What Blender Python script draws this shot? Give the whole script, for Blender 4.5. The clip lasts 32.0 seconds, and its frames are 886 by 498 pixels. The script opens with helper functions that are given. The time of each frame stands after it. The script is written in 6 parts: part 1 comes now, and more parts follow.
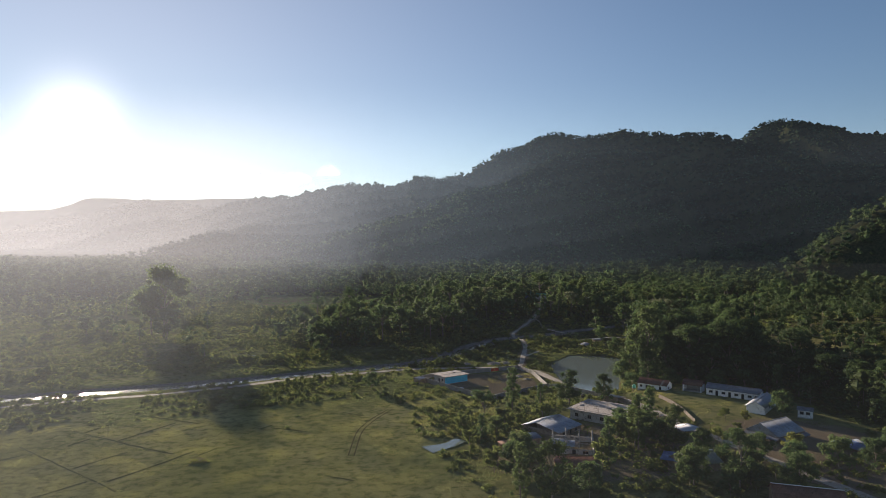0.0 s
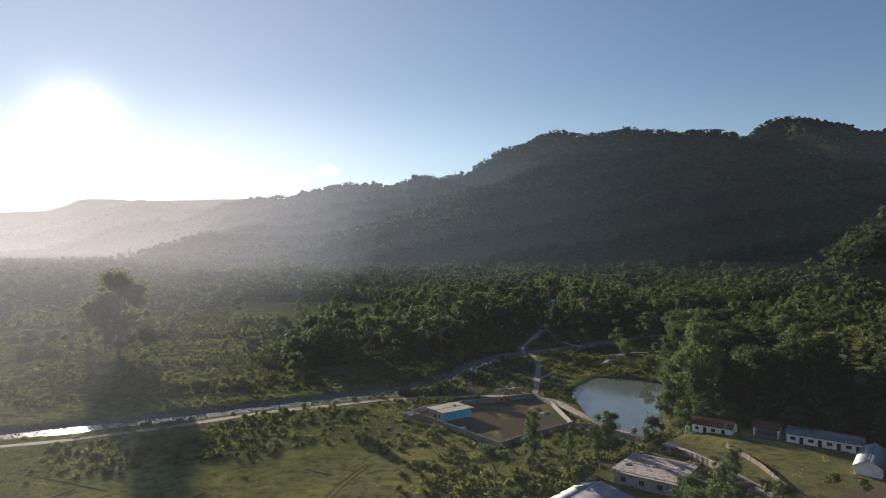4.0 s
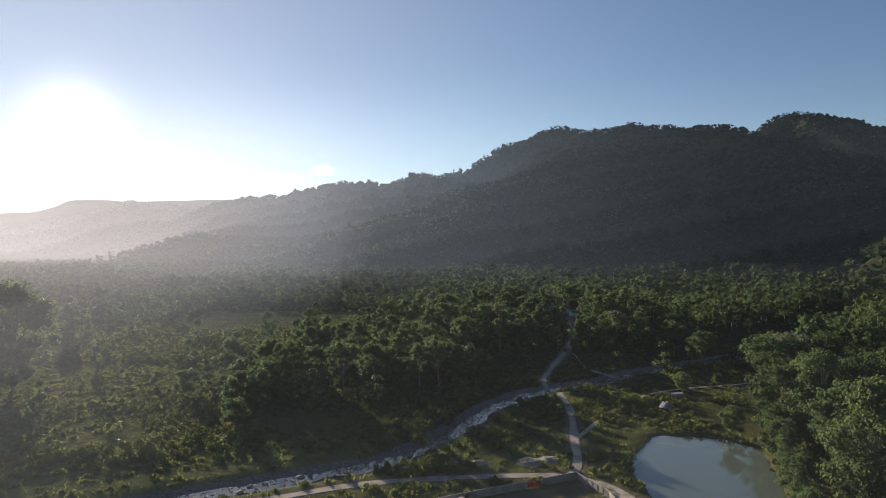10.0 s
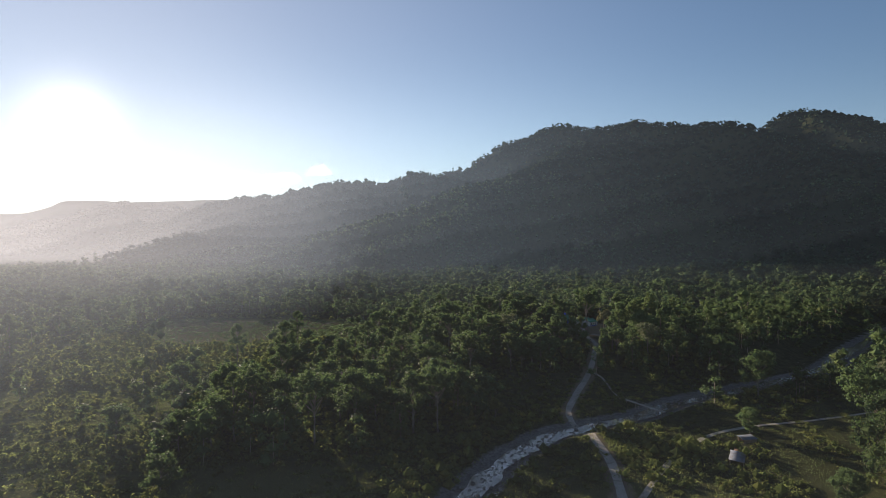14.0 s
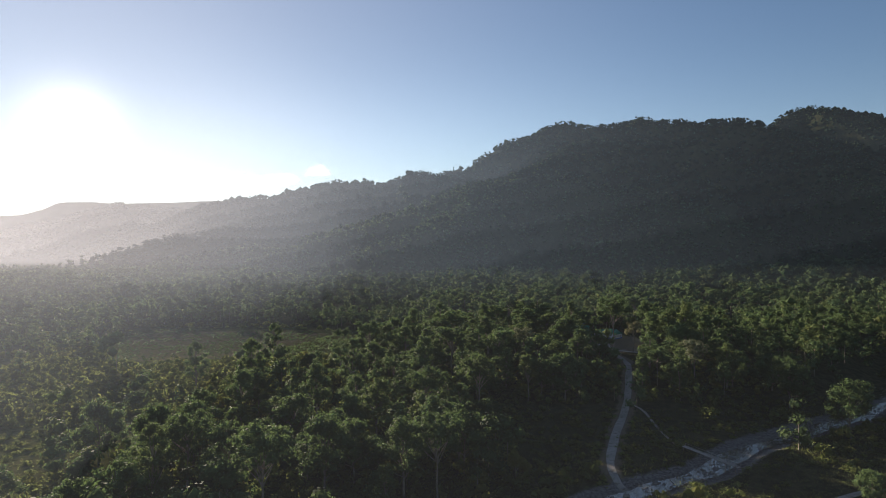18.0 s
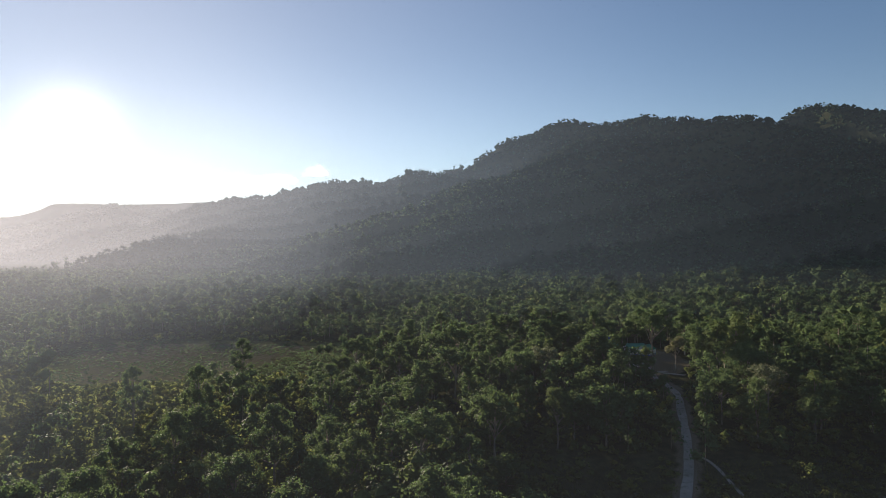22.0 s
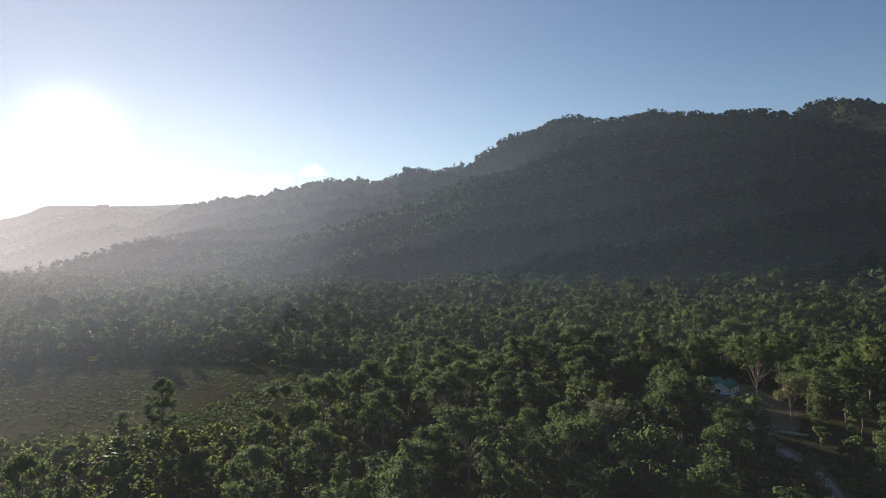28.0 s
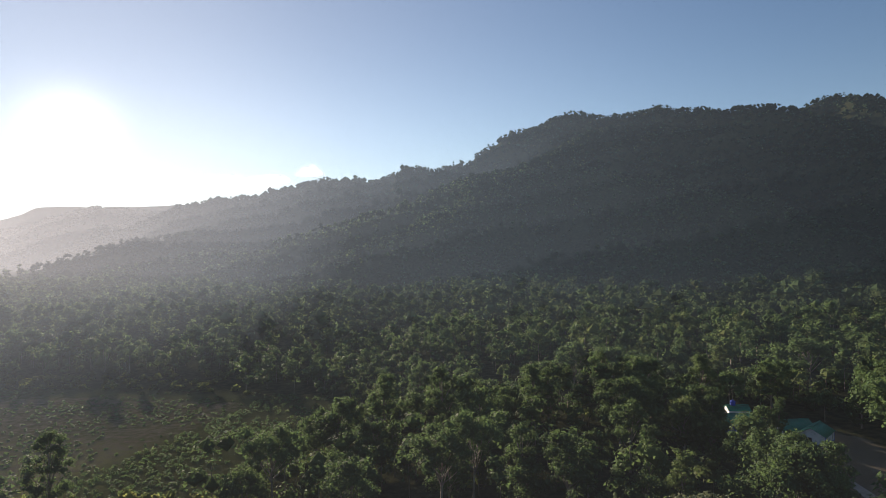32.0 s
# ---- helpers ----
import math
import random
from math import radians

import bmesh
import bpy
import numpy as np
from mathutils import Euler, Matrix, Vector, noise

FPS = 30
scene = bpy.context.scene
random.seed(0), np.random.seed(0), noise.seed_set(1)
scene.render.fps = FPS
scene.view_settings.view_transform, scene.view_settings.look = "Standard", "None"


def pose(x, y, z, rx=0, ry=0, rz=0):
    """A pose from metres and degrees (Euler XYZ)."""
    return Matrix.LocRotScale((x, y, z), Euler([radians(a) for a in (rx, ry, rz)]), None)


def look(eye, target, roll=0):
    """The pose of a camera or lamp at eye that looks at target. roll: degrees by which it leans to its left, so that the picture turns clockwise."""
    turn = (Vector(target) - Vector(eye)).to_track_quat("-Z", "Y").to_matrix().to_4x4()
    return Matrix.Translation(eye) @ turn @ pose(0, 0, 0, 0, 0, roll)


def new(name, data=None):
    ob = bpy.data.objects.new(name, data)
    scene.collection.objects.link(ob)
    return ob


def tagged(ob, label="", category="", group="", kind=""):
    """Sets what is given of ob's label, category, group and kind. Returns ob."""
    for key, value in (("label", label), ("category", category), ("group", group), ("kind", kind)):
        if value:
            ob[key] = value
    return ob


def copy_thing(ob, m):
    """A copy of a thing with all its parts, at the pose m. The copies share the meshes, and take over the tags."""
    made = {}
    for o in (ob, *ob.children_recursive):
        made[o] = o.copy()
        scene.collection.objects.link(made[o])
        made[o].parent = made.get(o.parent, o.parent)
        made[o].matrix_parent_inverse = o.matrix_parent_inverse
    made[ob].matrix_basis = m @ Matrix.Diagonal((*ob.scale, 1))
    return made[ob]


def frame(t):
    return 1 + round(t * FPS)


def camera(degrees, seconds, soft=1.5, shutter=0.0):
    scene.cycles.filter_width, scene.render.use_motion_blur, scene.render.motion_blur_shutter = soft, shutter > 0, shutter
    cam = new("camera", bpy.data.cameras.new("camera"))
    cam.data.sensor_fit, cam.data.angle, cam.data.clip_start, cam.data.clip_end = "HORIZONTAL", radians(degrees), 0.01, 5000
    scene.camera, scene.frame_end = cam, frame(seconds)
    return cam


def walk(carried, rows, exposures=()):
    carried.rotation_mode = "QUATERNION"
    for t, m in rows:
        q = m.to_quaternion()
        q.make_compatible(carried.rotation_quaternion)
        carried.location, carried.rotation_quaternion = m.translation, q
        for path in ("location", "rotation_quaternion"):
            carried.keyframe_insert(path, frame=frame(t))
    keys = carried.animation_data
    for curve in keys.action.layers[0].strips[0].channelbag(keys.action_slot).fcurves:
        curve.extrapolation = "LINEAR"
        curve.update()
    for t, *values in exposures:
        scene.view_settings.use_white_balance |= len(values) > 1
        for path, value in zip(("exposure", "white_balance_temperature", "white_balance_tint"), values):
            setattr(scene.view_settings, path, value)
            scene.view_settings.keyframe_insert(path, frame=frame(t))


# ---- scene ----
# Camera: a drone that flies north up a valley, about 60 m above the ground.
cam = camera(70, 32.0, soft=0.8)
scene.cycles.transparent_max_bounces = 24
# seconds, eye, (heading to the left, tilt up, roll) in degrees
PATH = [
    (0.0, (0.0, 0.0, 62.0), (-0.003, -0.245, 0.001)),
    (4.0, (1.16, 58.79, 62.18), (0.008, -0.18, -0.144)),
    (8.0, (1.97, 117.59, 63.01), (-0.057, -0.148, -0.28)),
    (12.0, (1.38, 176.39, 63.34), (-0.202, -0.135, -0.396)),
    (16.0, (1.69, 235.19, 63.54), (-0.186, -0.038, -0.554)),
    (20.0, (1.38, 293.99, 63.19), (-0.159, 0.086, -0.675)),
    (24.0, (0.91, 352.8, 62.84), (-0.161, 0.205, -0.796)),
    (28.0, (0.26, 411.6, 62.94), (-0.19, 0.263, -1.014)),
    (32.0, (1.21, 470.4, 63.53), (-0.235, 0.32, -1.206)),
]
walk(cam, [(t, Matrix.Translation(e) @ pose(0, 0, 0, 0, 0, a[0]) @ pose(0, 0, 0, 90 + a[1]) @ pose(0, 0, 0, 0, 0, a[2]))
           for t, e, a in PATH], exposures=[(0, 1.62, 6450, 19), (32, 1.62, 6450, 19)])

# ---- light: low sun ahead and to the left, clear sky ----
SUN_AZ, SUN_EL = radians(30.1), radians(10.5)
SUN_DIR = Vector((-math.sin(SUN_AZ) * math.cos(SUN_EL), math.cos(SUN_AZ) * math.cos(SUN_EL), math.sin(SUN_EL)))
sun_data = bpy.data.lights.new("sun", "SUN")
sun_data.energy, sun_data.angle, sun_data.color = 5.0, radians(0.6), (1.0, 0.86, 0.66)
sun = new("sun", sun_data)
sun.matrix_world = look((0, 0, 900), Vector((0, 0, 900)) - SUN_DIR)

world = bpy.data.worlds.new("world")
scene.world = world
world.use_nodes = True
wn, wl = world.node_tree.nodes, world.node_tree.links
wn.clear()


def wnode(kind, **kw):
    n = wn.new(kind)
    for k, v in kw.items():
        n.inputs[int(k[1:])].default_value = v
    return n


sky = wn.new("ShaderNodeTexSky")
sky.sky_type, sky.sun_disc = "NISHITA", False
sky.sun_elevation, sky.sun_rotation = SUN_EL, -SUN_AZ
sky.altitude, sky.air_density, sky.dust_density, sky.ozone_density = 100, 1.0, 0.0, 2.5
bg = wnode("ShaderNodeBackground", i1=0.0365)
wl.new(sky.outputs[0], bg.inputs[0])
coord = wn.new("ShaderNodeTexCoord")
dot = wn.new("ShaderNodeVectorMath")
dot.operation = "DOT_PRODUCT"
wl.new(coord.outputs["Generated"], dot.inputs[0])
dot.inputs[1].default_value = SUN_DIR + Vector((0, 0, -0.010))


def aureole(power, gain, colour):
    """The bright air round the sun, falling off with the angle from it."""
    top = wn.new("ShaderNodeMath")
    top.operation = "MAXIMUM"
    wl.new(dot.outputs["Value"], top.inputs[0])
    top.inputs[1].default_value = 0.0
    p = wn.new("ShaderNodeMath")
    p.operation = "POWER"
    wl.new(top.outputs[0], p.inputs[0])
    p.inputs[1].default_value = power
    g = wn.new("ShaderNodeMath")
    g.operation = "MULTIPLY"
    wl.new(p.outputs[0], g.inputs[0])
    g.inputs[1].default_value = gain
    b = wn.new("ShaderNodeBackground")
    b.inputs[0].default_value = (*colour, 1)
    wl.new(g.outputs[0], b.inputs[1])
    return b


layers = [bg, aureole(900, 1.2, (1, 0.95, 0.87)), aureole(22, 0.034, (1, 0.84, 0.58)), aureole(5, 0.072, (1, 0.82, 0.53))]
total = layers[0]
for b in layers[1:]:
    add = wn.new("ShaderNodeAddShader")
    wl.new(total.outputs[0], add.inputs[0])
    wl.new(b.outputs[0], add.inputs[1])
    total = add
wout = wn.new("ShaderNodeOutputWorld")
wl.new(total.outputs[0], wout.inputs[0])

# ---- materials ----


class Nodes:
    """A small helper round one material's node tree."""

    def __init__(self, name):
        self.mat = bpy.data.materials.new(name)
        self.mat.use_nodes = True
        self.tree = self.mat.node_tree
        self.tree.nodes.clear()
        self.out = self.tree.nodes.new("ShaderNodeOutputMaterial")

    def add(self, kind, **props):
        n = self.tree.nodes.new(kind)
        for k, v in props.items():
            if k == "operation":
                n.operation = v
            elif k == "data_type":
                n.data_type = v
            elif k == "blend_type":
                n.blend_type = v
            elif k == "attribute_name":
                n.attribute_name = v
        return n

    def link(self, a, b):
        self.tree.links.new(a, b)

    def val(self, sock, v):
        if isinstance(v, (int, float)):
            sock.default_value = v
        elif isinstance(v, tuple):
            sock.default_value = (*v, 1) if len(sock.default_value) == 4 and len(v) == 3 else v
        else:
            self.link(v, sock)

    def position(self):
        return self.add("ShaderNodeNewGeometry").outputs["Position"]

    def noise(self, scale, detail=4, rough=0.55, vec=None, distort=0.0):
        n = self.add("ShaderNodeTexNoise")
        n.inputs["Scale"].default_value, n.inputs["Detail"].default_value = scale, detail
        n.inputs["Roughness"].default_value, n.inputs["Distortion"].default_value = rough, distort
        self.link(vec or self.position(), n.inputs["Vector"])
        return n.outputs["Fac"]

    def math(self, op, a, b=0.0, c=0.0):
        n = self.add("ShaderNodeMath", operation=op)
        self.val(n.inputs[0], a), self.val(n.inputs[1], b), self.val(n.inputs[2], c)
        return n.outputs[0]

    def ramp(self, fac, lo, hi):
        n = self.add("ShaderNodeMapRange")
        n.interpolation_type = "SMOOTHSTEP"
        self.val(n.inputs[0], fac)
        n.inputs[1].default_value, n.inputs[2].default_value = lo, hi
        return n.outputs[0]

    def mix(self, fac, a, b):
        n = self.add("ShaderNodeMix", data_type="RGBA")
        self.val(n.inputs[0], fac), self.val(n.inputs[6], a), self.val(n.inputs[7], b)
        return n.outputs[2]

    def bump(self, height, strength, distance):
        n = self.add("ShaderNodeBump")
        n.inputs["Strength"].default_value, n.inputs["Distance"].default_value = strength, distance
        self.link(height, n.inputs["Height"])
        return n.outputs[0]

    def principled(self, colour, rough=0.8, metal=0.0, normal=None, spec=0.3):
        n = self.add("ShaderNodeBsdfPrincipled")
        self.val(n.inputs["Base Color"], colour), self.val(n.inputs["Roughness"], rough), self.val(n.inputs["Metallic"], metal)
        n.inputs["Specular IOR Level"].default_value = spec
        if normal is not None:
            self.link(normal, n.inputs["Normal"])
        return n

    def done(self, shader):
        self.link(shader.outputs[0], self.out.inputs[0])
        return self.mat


def leaf_material(name, dark, light, glow=0.42, gloss=0.12, flake=0.45):
    m = Nodes(name)
    isl = m.add("ShaderNodeNewGeometry").outputs["Random Per Island"]
    rnd = m.add("ShaderNodeObjectInfo").outputs["Random"]
    tint = m.add("ShaderNodeAttribute", attribute_name="tint").outputs["Fac"]
    patch = m.noise(0.06, 3)
    f = m.math("MULTIPLY_ADD", isl, flake, m.math("MULTIPLY", m.math("ADD", m.math("FRACT", m.math("ADD", rnd, tint)), m.ramp(patch, 0.3, 0.7)), 0.3))
    col = m.mix(f, dark, light)
    # some crowns are drier and browner, some greyer
    own = m.math("FRACT", m.math("MULTIPLY_ADD", m.math("ADD", rnd, tint), 5.37, 0.21))
    col = m.mix(m.math("MULTIPLY", m.ramp(own, 0.72, 1.0), 0.55), col, (light[0] * 1.2, light[1] * 0.92, light[2] * 0.8))
    col = m.mix(m.math("MULTIPLY", m.ramp(own, 0.3, 0.0), 0.45), col, (dark[0] * 1.1, dark[1] * 1.05, dark[2] * 1.15))
    if gloss:
        d = m.principled(col, 0.7, spec=gloss)
    else:
        d = m.add("ShaderNodeBsdfDiffuse")
        m.link(col, d.inputs["Color"])
    t = m.add("ShaderNodeBsdfTranslucent")
    m.link(m.mix(0.35, col, (light[0] * 1.2, light[1] * 1.2, light[2] * 0.85)), t.inputs[0])
    mx = m.add("ShaderNodeMixShader")
    mx.inputs[0].default_value = glow
    m.link(d.outputs[0], mx.inputs[1]), m.link(t.outputs[0], mx.inputs[2])
    return m.done(mx)


LEAF = leaf_material("leaf", (0.032, 0.058, 0.025), (0.100, 0.156, 0.060), 0.45, 0.06)
# deeper green that also holds the shaded sides of the eastern trees
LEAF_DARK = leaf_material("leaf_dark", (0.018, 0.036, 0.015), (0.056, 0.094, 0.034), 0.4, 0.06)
LEAF_PALE = leaf_material("leaf_pale", (0.065, 0.085, 0.045), (0.155, 0.175, 0.10), 0.3, 0.1)
LEAF_SCRUB = leaf_material("leaf_scrub", (0.060, 0.088, 0.032), (0.180, 0.215, 0.074), 0.6, 0.0, 0.14)
LEAF_HEART = leaf_material("leaf_heart", (0.034, 0.058, 0.025), (0.112, 0.158, 0.062), 0.3, 0.0)
GRASS = leaf_material("grass_blade", (0.115, 0.135, 0.045), (0.24, 0.24, 0.095), 0.55, 0.0)
LEAF_FAR = leaf_material("leaf_far", (0.032, 0.054, 0.027), (0.098, 0.142, 0.066), 0.45, 0.0, 0.25)
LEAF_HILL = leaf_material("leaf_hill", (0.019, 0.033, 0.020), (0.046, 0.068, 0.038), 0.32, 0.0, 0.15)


def surface(name, a, b, scale=0.5, fine=8.0, rough=0.85, metal=0.0, bump=0.3, depth=0.03, spec=0.12, stain=None):
    """Two tones at a coarse scale, grain at a fine one, and relief."""
    m = Nodes(name)
    n1, n2 = m.noise(scale, 4), m.noise(fine, 5, 0.65)
    col = m.mix(m.ramp(m.math("MULTIPLY_ADD", n2, 0.5, m.math("MULTIPLY", n1, 0.6)), 0.3, 0.75), a, b)
    if stain:
        col = m.mix(m.ramp(m.noise(scale * 2.7, 5, 0.6, distort=0.4), 0.52, 0.68), col, stain)
    return m.done(m.principled(col, rough, metal, m.bump(n2, bump, depth), spec))


BARK = surface("bark", (0.10, 0.085, 0.065), (0.24, 0.21, 0.17), 0.8, 9, 0.9)
DIRT = surface("dirt_road", (0.20, 0.185, 0.16), (0.34, 0.315, 0.275), 0.18, 3.0, 0.9, bump=0.5, depth=0.05, spec=0.03, stain=(0.18, 0.16, 0.12))


def ground_material():
    m = Nodes("ground")
    big, mid, fine = m.noise(0.03, 4), m.noise(0.35, 5, 0.6), m.noise(2.6, 6, 0.7)
    grass = m.mix(m.ramp(big, 0.35, 0.65), (0.155, 0.165, 0.065), (0.235, 0.225, 0.10))
    grass = m.mix(m.ramp(mid, 0.42, 0.68), grass, (0.085, 0.105, 0.038))
    grass = m.mix(m.ramp(fine, 0.55, 0.75), grass, (0.26, 0.235, 0.12))
    soil = m.mix(m.ramp(fine, 0.3, 0.7), (0.10, 0.085, 0.06), (0.20, 0.165, 0.115))
    gravel = m.mix(m.ramp(m.noise(1.2, 6, 0.75), 0.35, 0.65), (0.07, 0.068, 0.062), (0.22, 0.21, 0.195))
    # dark forest floor; its tone also paints shade between bushes and on the lawn
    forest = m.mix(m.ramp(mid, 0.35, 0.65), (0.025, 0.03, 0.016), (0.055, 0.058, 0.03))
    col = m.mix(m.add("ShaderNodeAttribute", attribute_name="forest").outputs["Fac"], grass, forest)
    for name, c in (("bare", soil), ("gravel", gravel)):
        w = m.add("ShaderNodeAttribute", attribute_name=name).outputs["Fac"]
        col = m.mix(m.ramp(m.math("ADD", w, m.math("MULTIPLY", m.math("SUBTRACT", mid, 0.5), 0.9)), 0.3, 0.7), col, c)
    h = m.math("MULTIPLY_ADD", mid, 0.6, m.math("MULTIPLY", fine, 0.4))
    d = m.add("ShaderNodeBsdfDiffuse")
    m.link(col, d.inputs["Color"])
    d.inputs["Roughness"].default_value = 0.6
    m.link(m.bump(h, 0.9, 0.5), d.inputs["Normal"])
    return m.done(d)


GROUND = ground_material()


def water_material(name, colour, rough, ripple, scale):
    m = Nodes(name)
    p = m.principled(colour, rough, 0, m.bump(m.noise(scale, 3), ripple, 0.03), 0.5)
    return m.done(p)


POND = water_material("pond_water", (0.085, 0.11, 0.095), 0.06, 0.10, 0.9)
STREAM = water_material("stream_water", (0.05, 0.055, 0.045), 0.12, 1.0, 2.2)


def painted_haze_material():
    """Painted haze: sheets that let most light pass, and pass the sun on from behind. Set thickest low down in the
    west, for the glow towards the sun.
    """
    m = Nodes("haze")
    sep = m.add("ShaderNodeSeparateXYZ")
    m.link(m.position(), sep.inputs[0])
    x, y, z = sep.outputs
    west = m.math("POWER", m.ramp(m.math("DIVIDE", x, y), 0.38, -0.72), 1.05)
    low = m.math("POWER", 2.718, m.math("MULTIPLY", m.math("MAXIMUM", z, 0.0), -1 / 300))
    # the painted haze fades out above the height of the hills
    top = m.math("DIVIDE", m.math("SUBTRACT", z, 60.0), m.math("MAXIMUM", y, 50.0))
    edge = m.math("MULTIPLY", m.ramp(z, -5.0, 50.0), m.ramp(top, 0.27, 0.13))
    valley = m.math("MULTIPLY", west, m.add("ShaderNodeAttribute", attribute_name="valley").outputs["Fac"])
    # and it is painted thinner towards the shaded eastern side
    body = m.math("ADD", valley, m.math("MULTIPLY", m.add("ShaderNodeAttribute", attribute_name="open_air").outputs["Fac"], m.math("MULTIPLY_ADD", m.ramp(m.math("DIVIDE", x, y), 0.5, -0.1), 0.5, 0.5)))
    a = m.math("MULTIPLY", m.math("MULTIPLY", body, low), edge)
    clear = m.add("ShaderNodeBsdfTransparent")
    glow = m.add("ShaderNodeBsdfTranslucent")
    # scattered light put into the tint: bluish in the east, paler westward
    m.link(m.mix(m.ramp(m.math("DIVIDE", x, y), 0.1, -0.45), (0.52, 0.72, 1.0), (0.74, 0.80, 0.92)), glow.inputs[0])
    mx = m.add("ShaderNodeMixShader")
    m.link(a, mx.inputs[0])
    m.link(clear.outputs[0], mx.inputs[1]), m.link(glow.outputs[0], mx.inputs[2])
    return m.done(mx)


HAZE = painted_haze_material()

# ---- geometry helpers ----

def quick_mesh(name, verts, faces, mats, attrs=None, smooth=False, slots=None):
    """A mesh from arrays; all faces have the same number of corners."""
    me = bpy.data.meshes.new(name)
    verts, faces = np.asarray(verts, np.float32), np.asarray(faces, np.int32)
    n, k = faces.shape
    me.vertices.add(len(verts))
    me.vertices.foreach_set("co", verts.ravel())
    me.loops.add(n * k)
    me.loops.foreach_set("vertex_index", faces.ravel())
    me.polygons.add(n)
    me.polygons.foreach_set("loop_start", np.arange(0, n * k, k, dtype=np.int32))
    if slots is not None:
        me.polygons.foreach_set("material_index", np.asarray(slots, np.int32))
    me.polygons.foreach_set("use_smooth", np.full(n, smooth))
    for m in (mats if isinstance(mats, (list, tuple)) else [mats]):
        me.materials.append(m)
    for key, v in (attrs or {}).items():
        at = me.attributes.new(key, "FLOAT", "POINT")
        at.data.foreach_set("value", np.asarray(v, np.float32))
    me.update()
    return me


def lattice(x, y, seed):
    h = np.sin(x * 127.1 + y * 311.7 + seed * 74.7) * 43758.5453
    return h - np.floor(h)


def fbm(x, y, scale, octaves=4, seed=1):
    """Smooth value noise, about -1 to 1."""
    total, amp, norm = 0, 1.0, 0
    for o in range(octaves):
        u, v = x * scale * 2 ** o, y * scale * 2 ** o
        i, j = np.floor(u), np.floor(v)
        f, g = u - i, v - j
        f, g = f * f * (3 - 2 * f), g * g * (3 - 2 * g)
        s = seed + o * 13
        a = lattice(i, j, s) * (1 - f) + lattice(i + 1, j, s) * f
        b = lattice(i, j + 1, s) * (1 - f) + lattice(i + 1, j + 1, s) * f
        total, norm, amp = total + amp * (a * (1 - g) + b * g), norm + amp, amp * 0.5
    return total / norm * 2 - 1


def line_distance(x, y, line):
    """Distance to a polyline in plan, and the z of the line at the nearest place."""
    best, level = np.full(np.shape(x), 1e9), np.zeros(np.shape(x))
    for a, b in zip(line[:-1], line[1:]):
        dx, dy = b[0] - a[0], b[1] - a[1]
        s = np.clip(((x - a[0]) * dx + (y - a[1]) * dy) / (dx * dx + dy * dy), 0, 1)
        d = np.hypot(x - a[0] - s * dx, y - a[1] - s * dy)
        z = (a[2] + s * (b[2] - a[2])) if len(a) > 2 else 0.0
        level = np.where(d < best, z, level)
        best = np.minimum(best, d)
    return best, level


def inside(x, y, poly):
    """Signed distance to a polygon: negative inside."""
    d, _ = line_distance(x, y, poly + poly[:1])
    hit = np.zeros(np.shape(x), bool)
    for a, b in zip(poly, poly[1:] + poly[:1]):
        cross = ((a[1] > y) != (b[1] > y)) & (x < (b[0] - a[0]) * (y - a[1]) / (b[1] - a[1] + 1e-9) + a[0])
        hit ^= cross
    return np.where(hit, -d, d)


def step(v, lo, hi):
    t = np.clip((v - lo) / (hi - lo), 0, 1)
    return t * t * (3 - 2 * t)


# ---- the plan ----
RIVER = [(-700, 130), (-420, 186), (-300, 215), (-200, 249), (-156, 267), (-122, 280), (-86, 297), (-44, 319), (-13, 335), (4.5, 361),
         (19, 394), (38, 421), (56, 433), (75, 443), (98, 465), (124, 481), (190, 521), (277, 619), (345, 685), (480, 760), (700, 820)]
ROAD_WEST = [(-420, 126), (-300, 180), (-200, 226), (-145, 252.5), (-114, 263.5), (-81.5, 284), (-63, 297.5), (-42, 305), (-20, 316), (10, 320), (37, 321)]
ROAD_NORTH = [(37, 321), (41, 330), (45, 355), (49.5, 379), (51.5, 397), (51.5, 428), (48, 438), (51, 453), (59.5, 477), (68.3, 496), (75.4, 517), (82, 538),
              (87, 553), (90, 570), (90, 588), (93, 604), (95, 620), (97, 634)]
ROAD_SOUTH = [(37, 321), (46, 310), (51, 290), (56, 276), (64, 261), (71, 245), (75, 230), (77.5, 216), (80, 207), (84, 197), (88, 182), (96, 160), (108, 128), (115, 70)]
TRACK_EAST = [(45, 353), (58, 375), (72, 397), (94, 420), (128, 432), (168, 436)]
SPUR_HAMLET = [(95, 600), (99, 597), (106, 592)]
TRAIL = [(72, 505), (75.6, 500), (75.2, 483), (75.6, 462)]
POND_EDGE = [(55, 320), (55, 289), (57, 276), (67.5, 265), (75, 271), (79, 286), (88.6, 309), (95.5, 330), (99, 341), (92, 352), (73, 357), (63, 341), (57.5, 332)]
YARD = [(-10.6, 291.5), (18.5, 252.8), (25.3, 259.6), (45.5, 276), (43, 305), (37.8, 318), (23.6, 311.8), (12.4, 307), (-5, 298.7)]
CLEARING = [(-240, 715), (-180, 618), (-62, 640), (-25, 683), (-43, 740), (-130, 765), (-240, 780)]
HAMLET = [(80, 592), (78, 640), (80, 668), (112, 668), (122, 650), (121, 622), (104, 592)]
SCHOOL = [(72, 262), (106, 258), (130, 238), (132, 205), (122, 172), (102, 170), (88, 200), (80, 228)]
